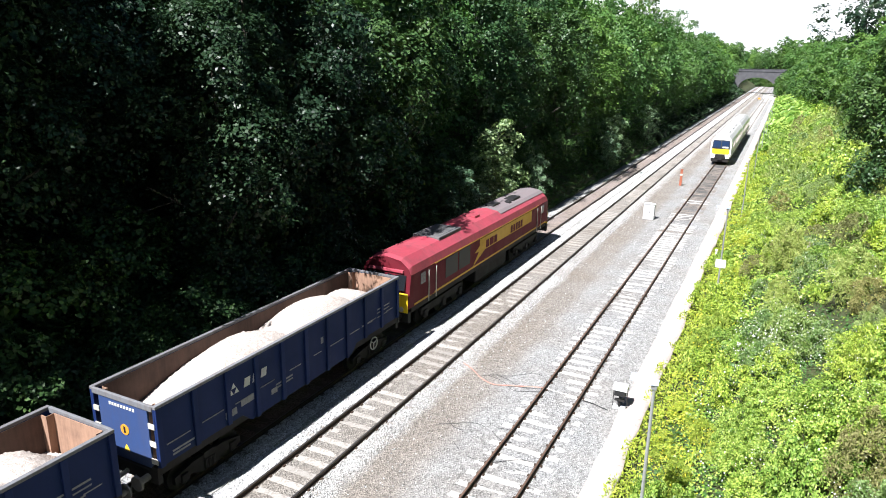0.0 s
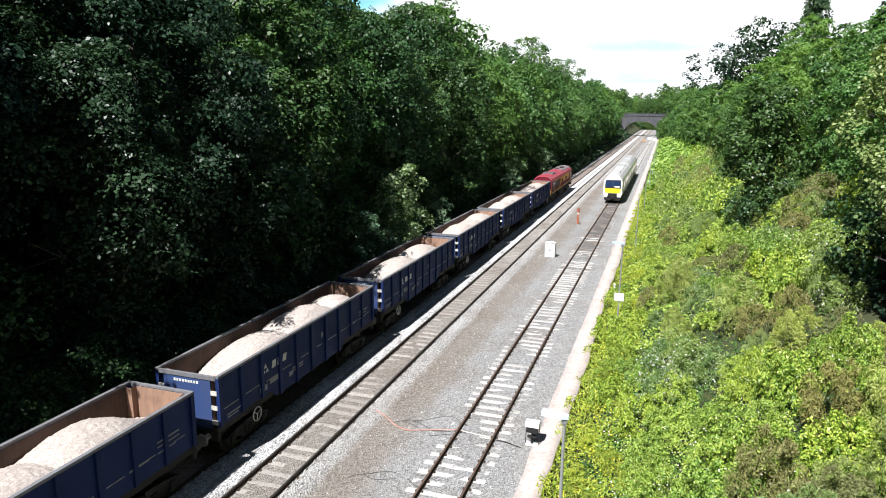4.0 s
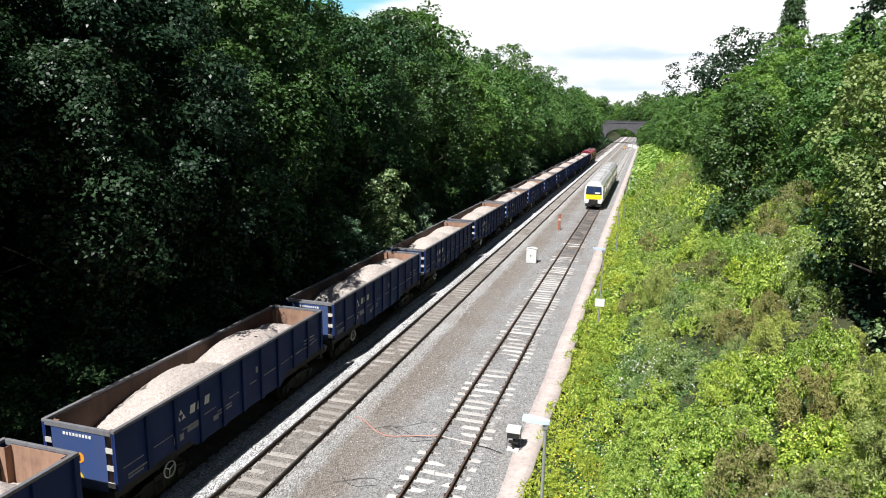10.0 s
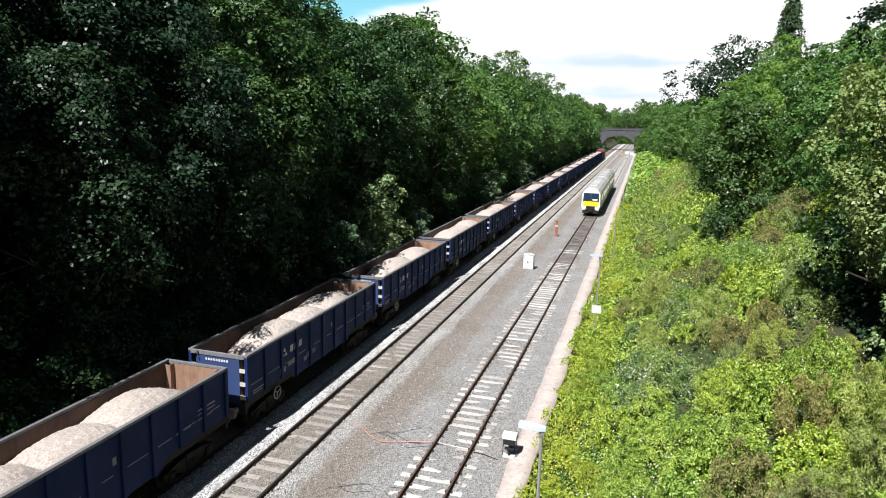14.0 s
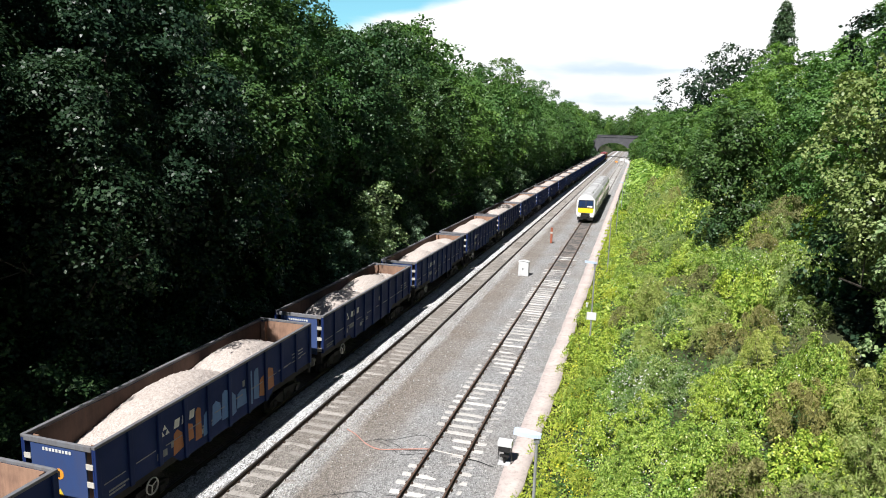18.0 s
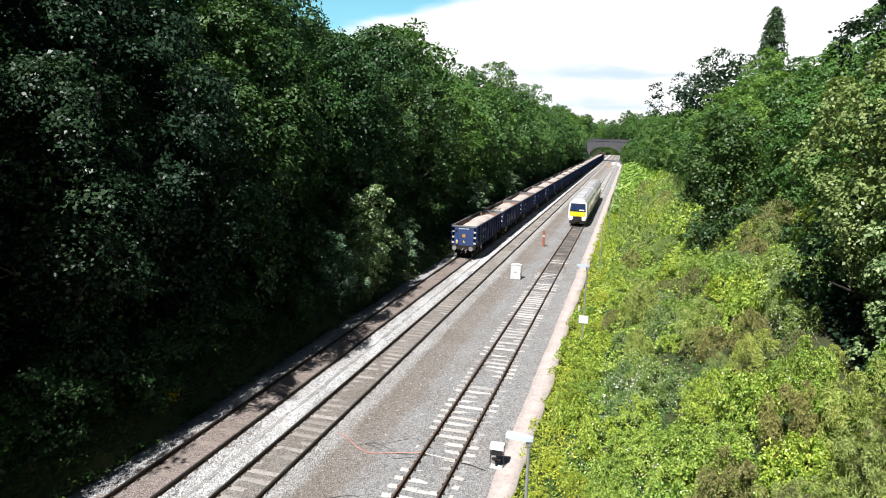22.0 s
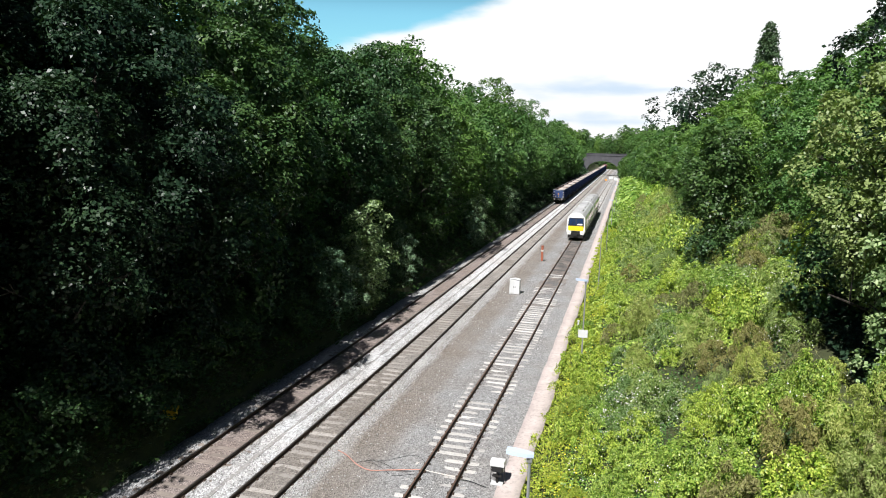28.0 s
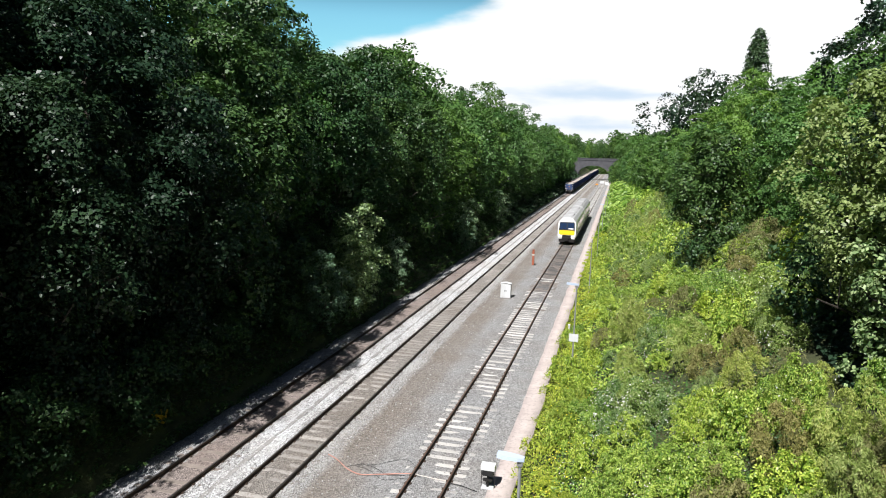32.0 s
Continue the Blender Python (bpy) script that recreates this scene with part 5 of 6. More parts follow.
        part("gold_band", boxes((x0, x1, 8.4, 17.3, 2.2, 2.95)), M_GOLD, w)
        part("gold_stripe", boxes((x0, x1, 0.7, LOCO - 0.7, 1.48, 1.58)), M_GOLD, w)
        part("cant_stripe", boxes((x0, x1, 2.4, LOCO - 2.4, 3.0, 3.06)), M_GOLD, w)
        x0, x1 = sorted((s * h, s * (h + 0.016)))
        bm = bmesh.new()
        for k in range(2):
            yy = 4.0 + k * 1.6
            box(bm, x0, x1, yy, yy + 1.45, 1.9, 2.95)
        part("radiator_grille", bm, M_BLACK, w)
        # plain bars in the places of the lettering
        for y0, wdt in ((9.3, 0.45), (9.85, 0.6), (10.55, 0.45), (13.3, 0.35), (13.75, 0.35), (14.2, 0.35), (14.65, 0.35), (15.1, 0.35)):
            part("marking", boxes((x0, x1, y0, y0 + wdt, 2.25, 2.72)), M_MAROON, w)
        # zigzag flash
        bm = bmesh.new()
        zz = [(7.5, 1.6), (9.3, 2.25), (8.6, 2.3), (9.2, 2.9), (7.7, 2.3), (8.3, 2.25)]
        loft(bm, [[(s * (h + 0.003), y, z) for y, z in zz], [(s * (h + 0.013), y, z) for y, z in zz]])
        part("flash", bm, M_GOLD, w)
        # frames, tanks, bogies
    bm = boxes((-1.27, 1.27, 0.5, LOCO - 0.5, 1.18, 1.46))
    part("underframe", bm, M_GREY, w)
    part("fuel_tank", boxes((-1.2, 1.2, 8.2, 13.0, 0.35, 1.2), bevel=0.1), M_GREY, w)
    for yc in (4.2, LOCO - 4.2):
        bm = bmesh.new()
        for s in (-1, 1):
            xa, xb = sorted((s * 0.95, s * 1.12))
            box(bm, xa, xb, yc - 2.4, yc + 2.4, 0.55, 0.95, bevel=0.03)
            for dy in (-2.0, 0.0, 2.0):
                xa, xb = sorted((s * 1.0, s * 1.2))
                box(bm, xa, xb, yc + dy - 0.2, yc + dy + 0.2, 0.35, 0.75, bevel=0.03)
        bogie = part("bogie", bm, M_GREY, w)
        for dy in (-2.0, 0.0, 2.0):
            bm = bmesh.new()
            for s in (-1, 1):
                tube(bm, (s * 0.69, yc + dy, 0.53), (s * 0.83, yc + dy, 0.53), 0.53, 0.53, 24)
            tube(bm, (-0.8, yc + dy, 0.53), (0.8, yc + dy, 0.53), 0.1, 0.1, 10)
            part("wheelset", bm, M_GREY, bogie)
    # roof: weathered grey forward half, exhaust, fans and grilles
    bm = bmesh.new()
    top = [(-0.98, 3.655), (-0.75, 3.79), (0, 3.91), (0.75, 3.79), (0.98, 3.655), (0.98, 3.63), (0, 3.86), (-0.98, 3.63)]
    loft(bm, [[(x, y, z) for x, z in top] for y in (12.4, LOCO - 0.6)])
    part("roof_panel", bm, M_SOOT_PALE, w, "weathered grey roof panel")
    bm = boxes((-0.78, 0.78, 4.3, 7.0, 3.74, 3.925), bevel=0.03)
    for k in range(10):
        box(bm, -0.68, 0.68, 4.42 + k * 0.25, 4.5 + k * 0.25, 3.92, 3.945)
    part("roof_grille", bm, M_SOOT, w, "dark grey radiator grille on the roof")
    for xa, xb, y0, y1 in ((-0.2, 0.45, 9.6, 10.3), (-0.35, 0.2, 13.0, 14.2), (-0.1, 0.55, 15.6, 17.0), (0.25, 0.6, 14.8, 15.2)):
        bm = boxes((xa, xb, y0, y1, 3.8, 3.96), bevel=0.02)
        part("roof_vent", bm, M_BLACK if y0 > 11 else M_ROOF_RED, w)
    return w


loco = make_loco()


# ---- passenger unit standing on the loop ----
M_DMU_WHITE = painted("white_coach_paint", (0.78, 0.78, 0.76), 0.3, 0.15, (0.4, 0.38, 0.35), 0.6)
M_DMU_ROOF = painted("pale_grey_roof", (0.4, 0.4, 0.4), 0.5, 0.4, (0.3, 0.28, 0.26), 0.8)
M_DMU_BLUE = painted("coach_blue_paint", (0.05, 0.09, 0.2), 0.35, 0.2)
# The blue of reflected sky is put into this glass's base colour.
M_SCREEN = Mat("sky_blue_windscreen", 0.05, 0.0, 0.9).colour((0.015, 0.03, 0.07)).m


def car_shell(w, y0, y1, front):
    """One coach: body with rounded roof; front: the end with a driving cab."""
    h = 1.345
    sec = [(-h + 0.08, 0.95), (-h, 1.25), (-h, 2.75), (-h + 0.12, 3.3), (-0.85, 3.75), (-0.4, 3.93), (0, 3.97), (0.4, 3.93), (0.85, 3.75), (h - 0.12, 3.3), (h, 2.75), (h, 1.25), (h - 0.08, 0.95)]
    car = empty("coach")
    car.parent = w
    rings = []
    if front:
        for dy, sx, dz in ((0.0, 0.93, 0.22), (0.08, 0.965, 0.12), (0.3, 0.99, 0.05), (1.0, 1.0, 0.0)):
            rings.append([(x * sx, y0 + dy + (0.32 * max(0, (z - 2.0)) / 1.8 * (1 - dy)), z - dz * max(0, (z - 3.0)) / 0.8) for x, z in sec])
    else:
        rings.append([(x, y0, z) for x, z in sec])
    rings.append([(x, y1, z) for x, z in sec])
    bm = bmesh.new()
    loft(bm, rings)
    for f in bm.faces:
        if f.normal.z > 0.5:
            f.material_index = 1
    body = part("body", bm, [M_DMU_WHITE, M_DMU_ROOF], car)
    for s in (-1, 1):
        xa, xb = sorted((s * h, s * (h + 0.006)))
        part("window_band", boxes((xa, xb, y0 + 2.6, y1 - 1.0, 2.0, 2.8)), M_GLASS, body)
        part("skirt_stripe", boxes((xa, xb, y0 + 1.6, y1 - 0.4, 1.25, 1.55)), M_DMU_BLUE, body)
        for yd in (y0 + 6.2, y1 - 6.5):
            xa, xb = sorted((s * h, s * (h + 0.016)))
            part("door", boxes((xa, xb, yd, yd + 1.3, 1.05, 2.95), bevel=0.004), M_DMU_WHITE, body)
    part("underframe", boxes((-1.15, 1.15, y0 + 0.9, y1 - 0.4, 0.35, 0.97)), M_GREY, car)
    for yc in (y0 + 3.4, y1 - 3.4):
        bm = bmesh.new()
        for s in (-1, 1):
            xa, xb = sorted((s * 0.95, s * 1.1))
            box(bm, xa, xb, yc - 1.7, yc + 1.7, 0.4, 0.75, bevel=0.03)
            for dy in (-1.3, 1.3):
                tube(bm, (s * 0.69, yc + dy, 0.42), (s * 0.83, yc + dy, 0.42), 0.42, 0.42, 20)
        part("bogie", bm, M_GREY, car)
    for yy in (y0 + 5, (y0 + y1) / 2, y1 - 5):
        part("roof_unit", boxes((-0.62, 0.62, yy - 1.3, yy + 1.3, 3.86, 4.03), bevel=0.05), M_DMU_ROOF, car)
    return car, body


def make_dmu():
    w = empty("passenger_train", pose(TRACK_C - 0.22, 97.0, 0))
    tagged(w, "white diesel passenger train with yellow front waiting on the loop track", "train")
    car, body = car_shell(w, 0.0, 23.2, True)
    # yellow front, windscreen, lamps, coupler
    bm = bmesh.new()
    prof = [(-1.06, 2.02), (-1.12, 1.62), (-0.98, 1.38), (0.98, 1.38), (1.12, 1.62), (1.06, 2.02)]
    loft(bm, [[(x, y, z) for x, z in prof] for y in (-0.05, 0.12)])
    part("yellow_panel", bm, M_NOSE, body)
    bm = bmesh.new()
    loft(bm, [[(-1.13, y0 - 0.03, 2.04), (1.13, y0 - 0.03, 2.04), (1.04, y0 + 0.17, 3.2), (-1.04, y0 + 0.17, 3.2)] for y0 in (0.0, 0.2)])
    part("screen_surround", bm, M_BLACK, body)
    for xa, xb in ((-1.0, -0.06), (0.06, 1.0)):
        bm = bmesh.new()
        loft(bm, [[(xa, y0 - 0.045, 2.2), (xb, y0 - 0.045, 2.2), (xb * 0.97, y0 + 0.14, 3.08), (xa * 0.97, y0 + 0.14, 3.08)] for y0 in (0.0, 0.2)])
        part("windscreen", bm, M_SCREEN, body)
    part("screen_blind", boxes((0.2, 0.92, -0.075, -0.03, 2.18, 2.36)), M_DMU_WHITE, body, "white panel behind the windscreen")
    for x0 in (-0.62, 0.35):
        bm = bmesh.new()
        tube(bm, (x0, -0.09, 2.1), (x0 + 0.3, -0.01, 2.75), 0.02, 0.02, 5)
        part("wiper", bm, M_GREY, body)
    part("lower_panel", boxes((-0.62, 0.62, -0.07, 0.1, 0.72, 1.3), bevel=0.04), M_GREY, body)
    for d in (-1, 1):
        xa, xb = sorted((d * 0.68, d * 1.18))
        cluster = part("headlight_cluster", boxes((xa, xb, -0.1, 0.15, 0.78, 1.24), bevel=0.05), M_DMU_WHITE, body)
        for k in (0.82, 1.04):
            bm = bmesh.new()
            tube(bm, (d * k, -0.1, 1.02), (d * k, -0.12, 1.02), 0.075, 0.075, 12)
            part("lamp", bm, M_CREAM, cluster)
    bm = boxes((-0.28, 0.28, -0.35, 0.3, 0.55, 1.0), bevel=0.04)
    part("coupler", bm, M_GREY, car)
    part("front_valance", boxes((-1.1, 1.1, 0.0, 0.6, 0.3, 0.75), bevel=0.04), M_GREY, car)
    car_shell(w, 23.8, 46.6, False)
    return w


dmu = make_dmu()


# ---- far road bridge ----
def brick_material():
    k = Mat("weathered_brick", 0.9)
    n = k.noise(0.4, 5, 0.7)
    k.colour(k.ramp(n, [(0.3, (0.05, 0.051, 0.058)), (0.7, (0.095, 0.092, 0.098))]))
    return k.bump(k.noise(6, 3), 0.5, 0.03).m


M_BRICK = brick_material()
BRIDGE_Y = 380.0


def make_bridge():
    w = empty("road_bridge", pose(0, BRIDGE_Y, 0))
    tagged(w, "distant dark brick arch road bridge over the tracks", "bridge")
    top = 10.6
    spans = ((-13.2, 8.2, 2.8, 7.7),)
    bm = bmesh.new()
    # the wall in vertical strips, front and back, with the soffit between
    arches = []
    for cx, span, spring, crown in spans:
        arch = [(cx + span * math.cos(a), spring + (crown - spring) * math.sin(a)) for a in np.linspace(math.pi, 0, 25)]
        arches.append((cx, spring, arch))
        for (xa, za), (xb, zb) in zip(arch, arch[1:]):
            loft(bm, [[(xa, 0, za), (xb, 0, zb), (xb, 0, top), (xa, 0, top)], [(xa, 9, za), (xb, 9, zb), (xb, 9, top), (xa, 9, top)]])
    for x0, x1 in ((-60, -21.4), (-5.0, 34)):
        box(bm, x0, x1, 0, 9, -1, top)
    part("arch_wall", bm, M_BRICK, w)
    part("parapet", boxes((-60, 34, -0.25, 0.2, top, top + 1.1), (-60, 34, -0.4, 0.3, top + 1.1, top + 1.3)), M_BRICK, w)
    part("parapet", boxes((-60, 34, 8.8, 9.2, top, top + 1.1)), M_BRICK, w)
    for cx, spring, arch in arches:
        bm = bmesh.new()
        outer = []
        for x, z in arch:
            d = Vector((x - cx, z - spring + 2)).normalized()
            outer.append((x + d.x * 0.7, z + d.y * 0.7))
        loft(bm, [[(xa, -0.12, za), (xc, -0.12, zc), (xc, 0.05, zc), (xa, 0.05, za)] for (xa, za), (xc, zc) in zip(arch, outer)])
        part("arch_ring", bm, M_BRICK, w)
    return w


make_bridge()


# ---- lineside things ----
M_CABINET = painted("white_cabinet_paint", (0.6, 0.61, 0.61), 0.5, 0.25, (0.4, 0.37, 0.33), 1.5)
M_GALV = painted("galvanised_steel", (0.42, 0.43, 0.44), 0.4, 0.3, (0.25, 0.24, 0.22), 3, 0.6)
M_LAMP = painted("pale_blue_grey_lamp", (0.45, 0.53, 0.66), 0.35, 0.15, (0.4, 0.4, 0.4), 2)
M_POST = painted("faded_orange_post", (0.3, 0.09, 0.05), 0.7, 0.5, (0.14, 0.08, 0.06), 3)


def make_cabinet():
    w = empty("equipment_cabinet", pose(-9.1, 58.9, -0.3) @ Matrix.Diagonal((1, 1, 0.86, 1)))
    tagged(w, "white metal lineside cabinet with sloping top on the ballast", "cabinet")
    bm = bmesh.new()
    prof = [(-0.45, 0.08), (0.45, 0.08), (0.45, 1.58), (0.0, 1.68), (-0.45, 1.58)]
    loft(bm, [[(x, y, z) for x, z in prof] for y in (-0.3, 0.3)])
    part("body", bm, M_CABINET, w)
    for x0 in (-0.43, 0.01):
        door = part("door", boxes((x0, x0 + 0.42, -0.325, -0.3, 0.14, 1.46), bevel=0.006), M_CABINET, w)
        part("handle", boxes((x0 + (0.34 if x0 < 0 else 0.02), x0 + (0.4 if x0 < 0 else 0.08), -0.345, -0.325, 0.78, 0.92)), M_GREY, door)
    part("plinth", boxes((-0.5, 0.5, -0.35, 0.35, 0.0, 0.09)), M_STEEL, w)
    for d in (-1, 1):
        bm = bmesh.new()
        loft(bm, [[(d * 0.48, y, 1.575), (0, y, 1.685), (0, y, 1.71), (d * 0.48, y, 1.6)] for y in (-0.35, 0.35)])
        part("roof_plate", bm, M_CABINET, w)


def make_post():
    w = empty("marker_post", pose(-9.0, 78.0, -0.3))
    tagged(w, "short faded orange post standing in the ballast", "post")
    bm = bmesh.new()
    box(bm, -0.13, 0.13, -0.1, 0.1, 0, 1.8, bevel=0.02)
    part("shaft", bm, M_POST, w)
    part("cap", boxes((-0.15, 0.15, -0.12, 0.12, 1.8, 1.9), bevel=0.015), M_POST, w)
    part("foot", boxes((-0.2, 0.2, -0.2, 0.2, -0.02, 0.08), bevel=0.02), M_STEEL, w)
    part("band", boxes((-0.135, 0.135, -0.105, 0.105, 1.2, 1.4)), M_CREAM, w)


def make_ground_signal():
    """A low shunting signal on a frame, seen from behind and above."""
    w = empty("ground_signal", pose(-4.1, 24.1, -0.25) @ Matrix.Scale(0.66, 4))
    tagged(w, "low white ground signal with black lamp box on a steel frame", "signal")
    part("base_slab", boxes((-0.36, 0.36, -0.2, 0.24, 0.0, 0.12), bevel=0.02), M_CABINET, w)
    for x in (-0.4, 0.4):
        bm = bmesh.new()
        tube(bm, (x, 0.1, 0.0), (x, 0.1, 1.3), 0.025, 0.025, 6)
        tube(bm, (x, 0.1, 0.85), (x * 0.6, -0.05, 0.85), 0.02, 0.02, 6)
        part("frame_bar", bm, M_GREY, w)
    bm = bmesh.new()
    tube(bm, (0, 0, 0.1), (0, 0, 0.85), 0.07, 0.06, 10)
    box(bm, -0.28, 0.28, -0.16, 0.12, 0.52, 0.58)
    part("stand", bm, M_GREY, w)
    part("lamp_box", boxes((-0.33, 0.33, -0.16, 0.2, 0.82, 1.18), bevel=0.04), M_BLACK, w)
    part("hood", boxes((-0.42, 0.42, -0.2, 0.34, 1.18, 1.5), bevel=0.03), M_CABINET, w)
    part("rear_lid", boxes((-0.4, 0.4, 0.34, 0.6, 1.3, 1.38), bevel=0.02), M_STEEL, w)


def make_lamp(x, y, h, sign=False, arm=True):
    w = empty("platform_lamp" if arm else "thin_post", pose(x, y, float(ground_z(x, y)) - 0.1))
    tagged(w, "slim grey lamp post with flat pale lamp head beside the walkway" if arm else "slim grey steel post in the grass", "street lamp" if arm else "post", group="lamp posts along the walkway")
    bm = bmesh.new()
    tube(bm, (0, 0, 0), (0, 0, 1.2), 0.065, 0.065, 10)
    tube(bm, (0, 0, 1.2), (0, 0, h), 0.045, 0.038, 10)
    part("pole", bm, M_GALV, w)
    if arm:
        bm = bmesh.new()
        sec = lambda s, z: [(s * -0.13, z), (s * 0.13, z), (s * 0.12, z + 0.09), (s * -0.12, z + 0.09)]
        loft(bm, [[(0.1 - d, yy, zz) for yy, zz in sec(k, h + 0.02 + d * 0.06)] for d, k in ((0.0, 0.5), (0.15, 0.9), (0.5, 1.15), (0.66, 0.9))])
        part("lamp_head", bm, M_LAMP, w, "flat pale blue-grey lamp head")
        part("bracket", boxes((-0.07, 0.07, -0.06, 0.06, h - 0.12, h + 0.04), bevel=0.015), M_GALV, w)
    if sign:
        part("sign_plate", boxes((-0.26, 0.26, -0.075, -0.05, 2.15, 2.6), bevel=0.006), M_CABINET, w, "blank white sign plate")


def make_bollard(x, y, h=1.1):
    w = empty("white_bollard", pose(x, y, -0.25))
    tagged(w, "short white marker post at the edge of the walkway", "bollard")
    bm = bmesh.new()
    tube(bm, (0, 0, 0), (0, 0, h), 0.06, 0.055, 8)
    part("stem", bm, M_CABINET, w)
    part("cap", boxes((-0.08, 0.08, -0.08, 0.08, h, h + 0.08), bevel=0.02), M_CABINET, w)
    part("base", boxes((-0.1, 0.1, -0.1, 0.1, -0.02, 0.06)), M_GREY, w)


def cable(name, label, pts, r, material, seed):
    """A cable lying loosely on the stones."""
    rng = random.Random(seed)
    cu = bpy.data.curves.new(name, "CURVE")
    cu.dimensions, cu.bevel_depth, cu.bevel_resolution, cu.resolution_u = "3D", r, 1, 4
    sp = cu.splines.new("NURBS")
    sp.points.add(len(pts) - 1)
    for p, (x, y, z) in zip(sp.points, pts):
        p.co = (x + rng.uniform(-0.05, 0.05), y + rng.uniform(-0.05, 0.05), z, 1)
    sp.use_endpoint_u = True
    cu.materials.append(material)
    ob = new(name, cu)
    tagged(ob, label, "cable")


def make_yellow_box():
    w = empty("lineside_box", pose(-19.0, 24.3, float(ground_z(-19.0, 24.3)) - 0.05, 0, 0, 20))
    tagged(w, "small yellow plastic lineside box among weeds in the shade", "equipment box")
    bm = bmesh.new()
    loft(bm, [[(-0.2, -0.16, 0), (0.2, -0.16, 0), (0.2, 0.16, 0), (-0.2, 0.16, 0)], [(-0.26, -0.2, 0.42), (0.26, -0.2, 0.42), (0.26, 0.2, 0.42), (-0.26, 0.2, 0.42)]])
    part("tub", bm, M_YELLOW, w)
    bm = bmesh.new()
    loft(bm, [[(x, -0.23, 0.42), (x, -0.23, 0.48), (x, 0.0, 0.58), (x, 0.23, 0.52), (x, 0.23, 0.42)] for x in (-0.29, 0.29)])
    part("lid", bm, M_YELLOW, w)


def make_far_board():
    """A warning board and a low cupboard where the loop rejoins, far along the line."""
    w = empty("warning_board", pose(-8.6, 300.0, -0.3))
    tagged(w, "orange warning board on two legs far along the loop", "sign")
    part("board", boxes((-0.5, 0.5, -0.05, 0.05, 0.7, 1.3), bevel=0.02), M_ORANGE, w)
    for x in (-0.4, 0.4):
        part("leg", boxes((x - 0.06, x + 0.06, -0.06, 0.06, 0.0, 0.75)), M_GREY, w)
    for x, y in ((-4.6, 322.0), (-7.2, 335.0)):
        c = empty("lineside_cupboard", pose(x, y, -0.3))
        tagged(c, "white metal lineside cupboard far along the line", "cabinet", group="far lineside cupboards")
        part("body", boxes((-0.9, 0.9, -0.4, 0.4, 0.0, 1.5), bevel=0.03), M_CABINET, c)
        part("roof", boxes((-1.0, 1.0, -0.5, 0.5, 1.5, 1.6), bevel=0.02), M_STEEL, c)


make_yellow_box()
make_far_board()
make_cabinet()
make_post()
make_ground_signal()
make_lamp(-1.8, 15.1, 5.2)
make_lamp(-1.8, 37.3, 5.35, sign=True)
make_lamp(-1.8, 60.0, 5.2, arm=False)
make_lamp(-1.8, 82.5, 5.2, arm=False)
make_lamp(-1.8, 106.0, 5.2)
make_lamp(-1.8, 130.0, 5.2)
make_lamp(-1.8, 153.0, 5.2)
make_lamp(-1.8, 177.0, 5.2)
make_bollard(-2.6, 46.5)
M_CABLE_O = painted("orange_cable_sheath", (0.58, 0.3, 0.24), 0.5, 0.3)
M_CABLE_W = painted("pale_cable_sheath", (0.6, 0.55, 0.5), 0.5, 0.3)
cable("orange_cable", "thin faded orange cable lying across the ballast", [(-11.0, 24.6, -0.13), (-10.5, 24.4, -0.14), (-10.1, 24.0, -0.22), (-9.6, 23.7, -0.25), (-9.1, 23.6, -0.25), (-8.6, 23.8, -0.22), (-8.1, 23.9, -0.18),
      (-7.6, 24.0, -0.15), (-7.1, 24.1, -0.15)], 0.022, M_CABLE_O, 1)
cable("white_cable", "thin pale cable crossing between the rails", [(-7.1, 24.1, -0.15), (-6.7, 24.1, -0.15), (-6.2, 24.0, -0.15), (-5.6, 24.0, -0.15)], 0.02, M_CABLE_W, 2)
for k in range(6):
    rr = random.Random(60 + k)
    x0, y0 = rr.uniform(-10.6, -8.6), rr.uniform(16, 30)
    cable("black_cable", "thin black cable trailing over the ballast", [(x0 + i * 0.36, y0 + 0.4 * math.sin(i * 0.8 + k) + rr.uniform(-0.12, 0.12), -0.235 if x0 + i * 0.36 < -7.9 else -0.15) for i in range(9)], 0.009, M_BLACK, 70 + k)
cable("black_cable", "thin black cable from the ground signal to the rails", [(-4.4, 23.7, -0.2), (-4.7, 23.6, -0.17), (-5.0, 23.9, -0.15), (-5.5, 23.8, -0.15)], 0.018, M_BLACK, 90)
M_TROUGH = painted("concrete_trough", (0.3, 0.29, 0.275), 0.9, 0.4, (0.1, 0.09, 0.08), 2)


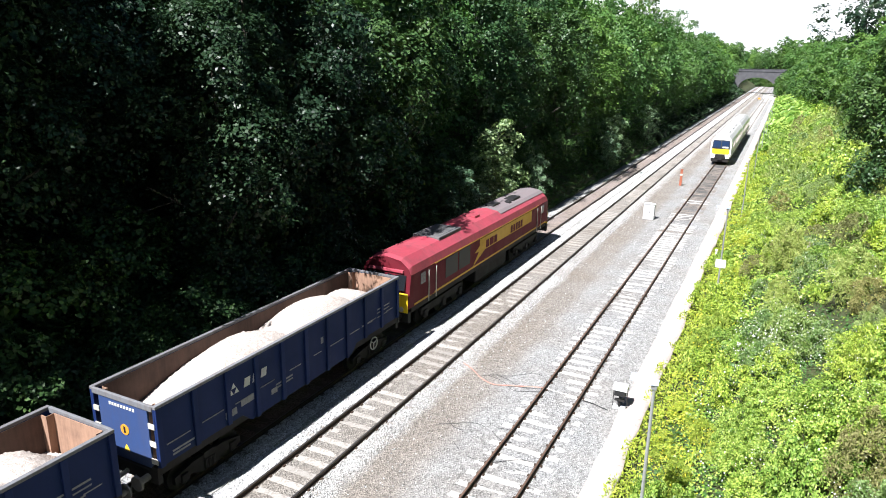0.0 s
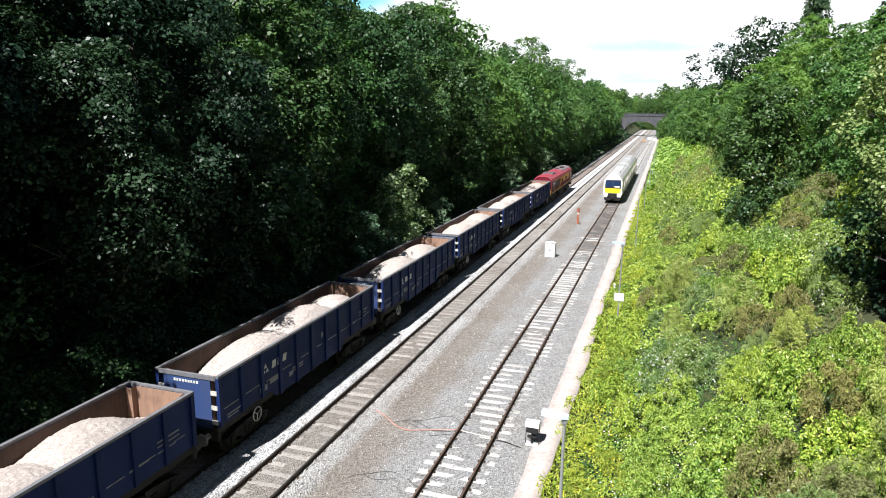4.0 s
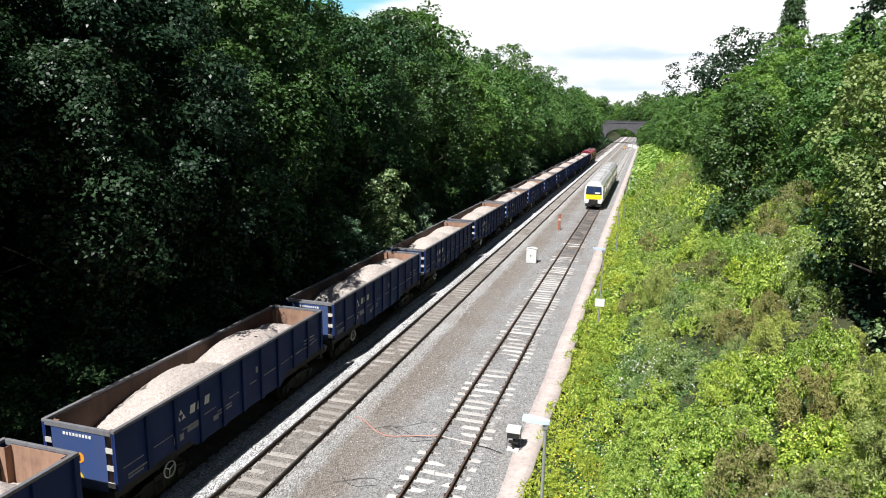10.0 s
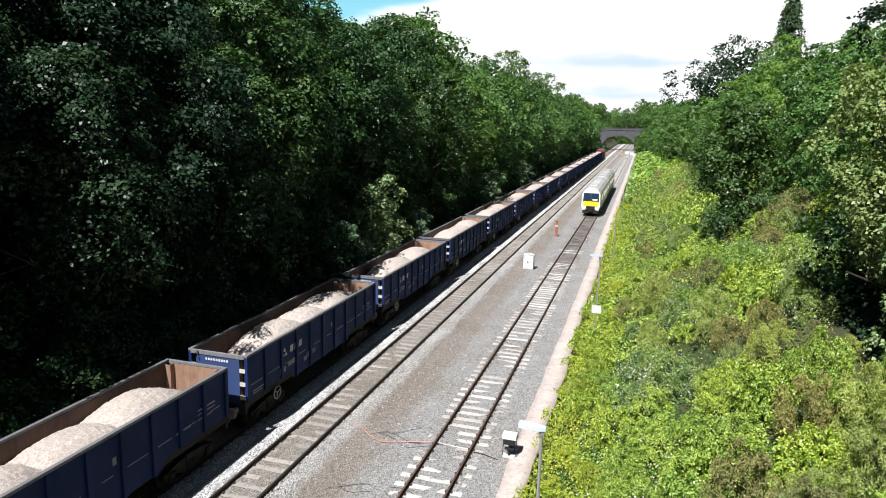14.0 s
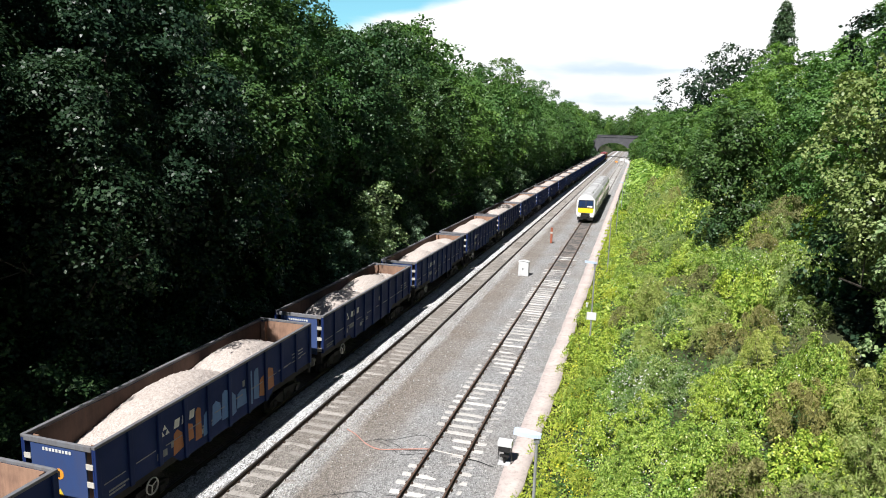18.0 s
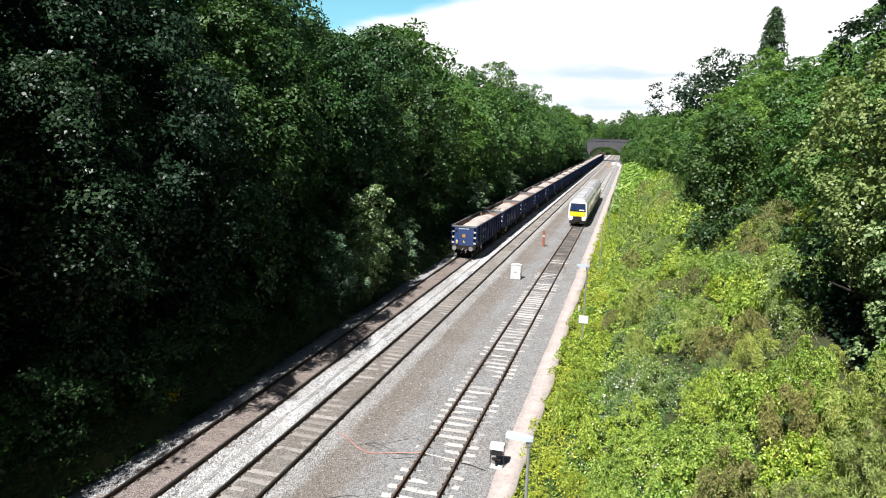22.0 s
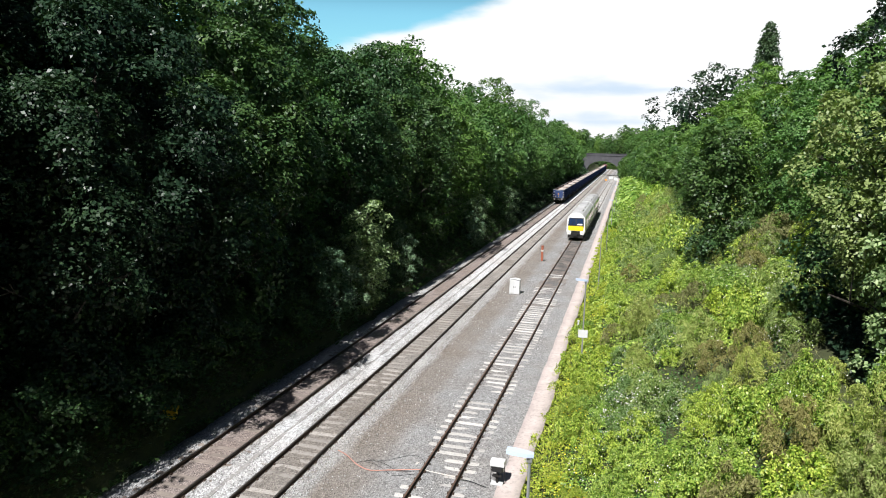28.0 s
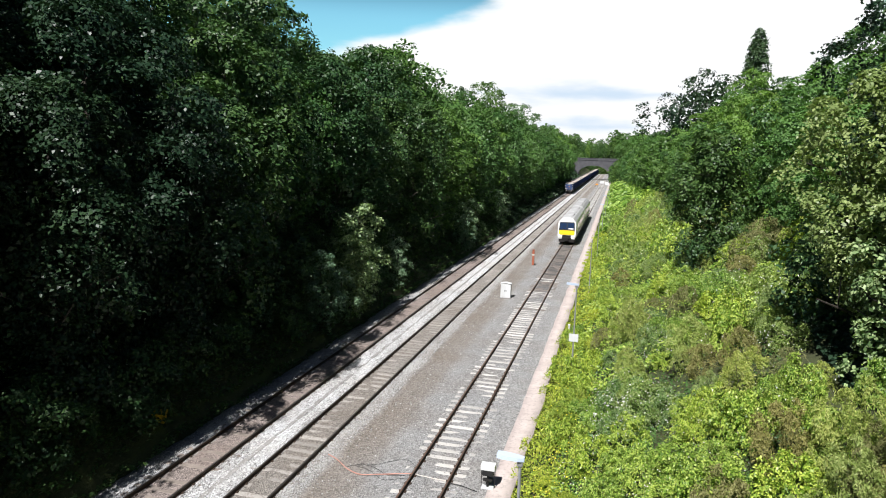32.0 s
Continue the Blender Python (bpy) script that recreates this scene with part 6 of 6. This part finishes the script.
def make_trough():
    """The dark line of a cable trough between the two main lines."""
    w = empty("cable_trough")
    tagged(w, "sunken grey concrete cable trough between the main lines", "cable trough")
    bm = bmesh.new()
    box(bm, -0.1, 0.1, -0.46, 0.46, -0.2, -0.115)
    me = bpy.data.meshes.new("trough_lid")
    bm.to_mesh(me)
    bm.free()
    me.materials.append(M_TROUGH)
    rr = random.Random(7)
    for k in range(200):
        ob = new("trough_lid", me)
        ob.parent = w
        ob.matrix_basis = pose(-13.98 + rr.uniform(-0.03, 0.03), 6.0 + k, rr.uniform(-0.02, 0.005), 0, 0, rr.uniform(-1, 1))


make_trough()


def make_van():
    """A white box van that crosses the far bridge."""
    w = empty("box_van", pose(8, BRIDGE_Y + 4, 11.3))
    tagged(w, "white box van driving over the far road bridge", "van")
    part("cargo_box", boxes((-2.2, 3.6, -1.1, 1.1, 0.8, 3.7), bevel=0.06), M_DMU_WHITE, w)
    bm = bmesh.new()
    prof = [(-3.9, 0.6), (-2.25, 0.6), (-2.25, 2.7), (-2.9, 2.7), (-3.5, 1.7), (-3.9, 1.5)]
    loft(bm, [[(x, y, z) for x, z in prof] for y in (-1.05, 1.05)])
    cab = part("cab", bm, M_DMU_WHITE, w)
    part("side_window", boxes((-3.25, -2.5, -1.07, -1.05, 1.75, 2.45)), M_GLASS, cab)
    part("chassis", boxes((-3.6, 3.5, -0.9, 0.9, 0.45, 0.8)), M_GREY, w)
    for x in (-3.1, 2.3):
        for s in (-1, 1):
            bm = bmesh.new()
            tube(bm, (x, s * 0.85, 0.42), (x, s * 1.08, 0.42), 0.42, 0.42, 16)
            part("wheel", bm, M_BLACK, w)
    return w


van = make_van()


# ---- what moves ----
def motions():
    """The stone train runs away along its track at a steady speed; a van crosses the far bridge."""
    for k, w in enumerate(WAGONS):
        walk(w, [(t, pose(TRACK_A, START + SPEED * t - PITCH * k, 0)) for t in range(0, 33, 4)])
    walk(van, [(t, pose(-6.2 - 11.6 * (t - 24), BRIDGE_Y + 4, 10.6)) for t in range(0, 33, 4)])
    walk(loco, [(t, pose(TRACK_A, START + 14.15 + SPEED * t, 0)) for t in range(0, 33, 4)])


motions()
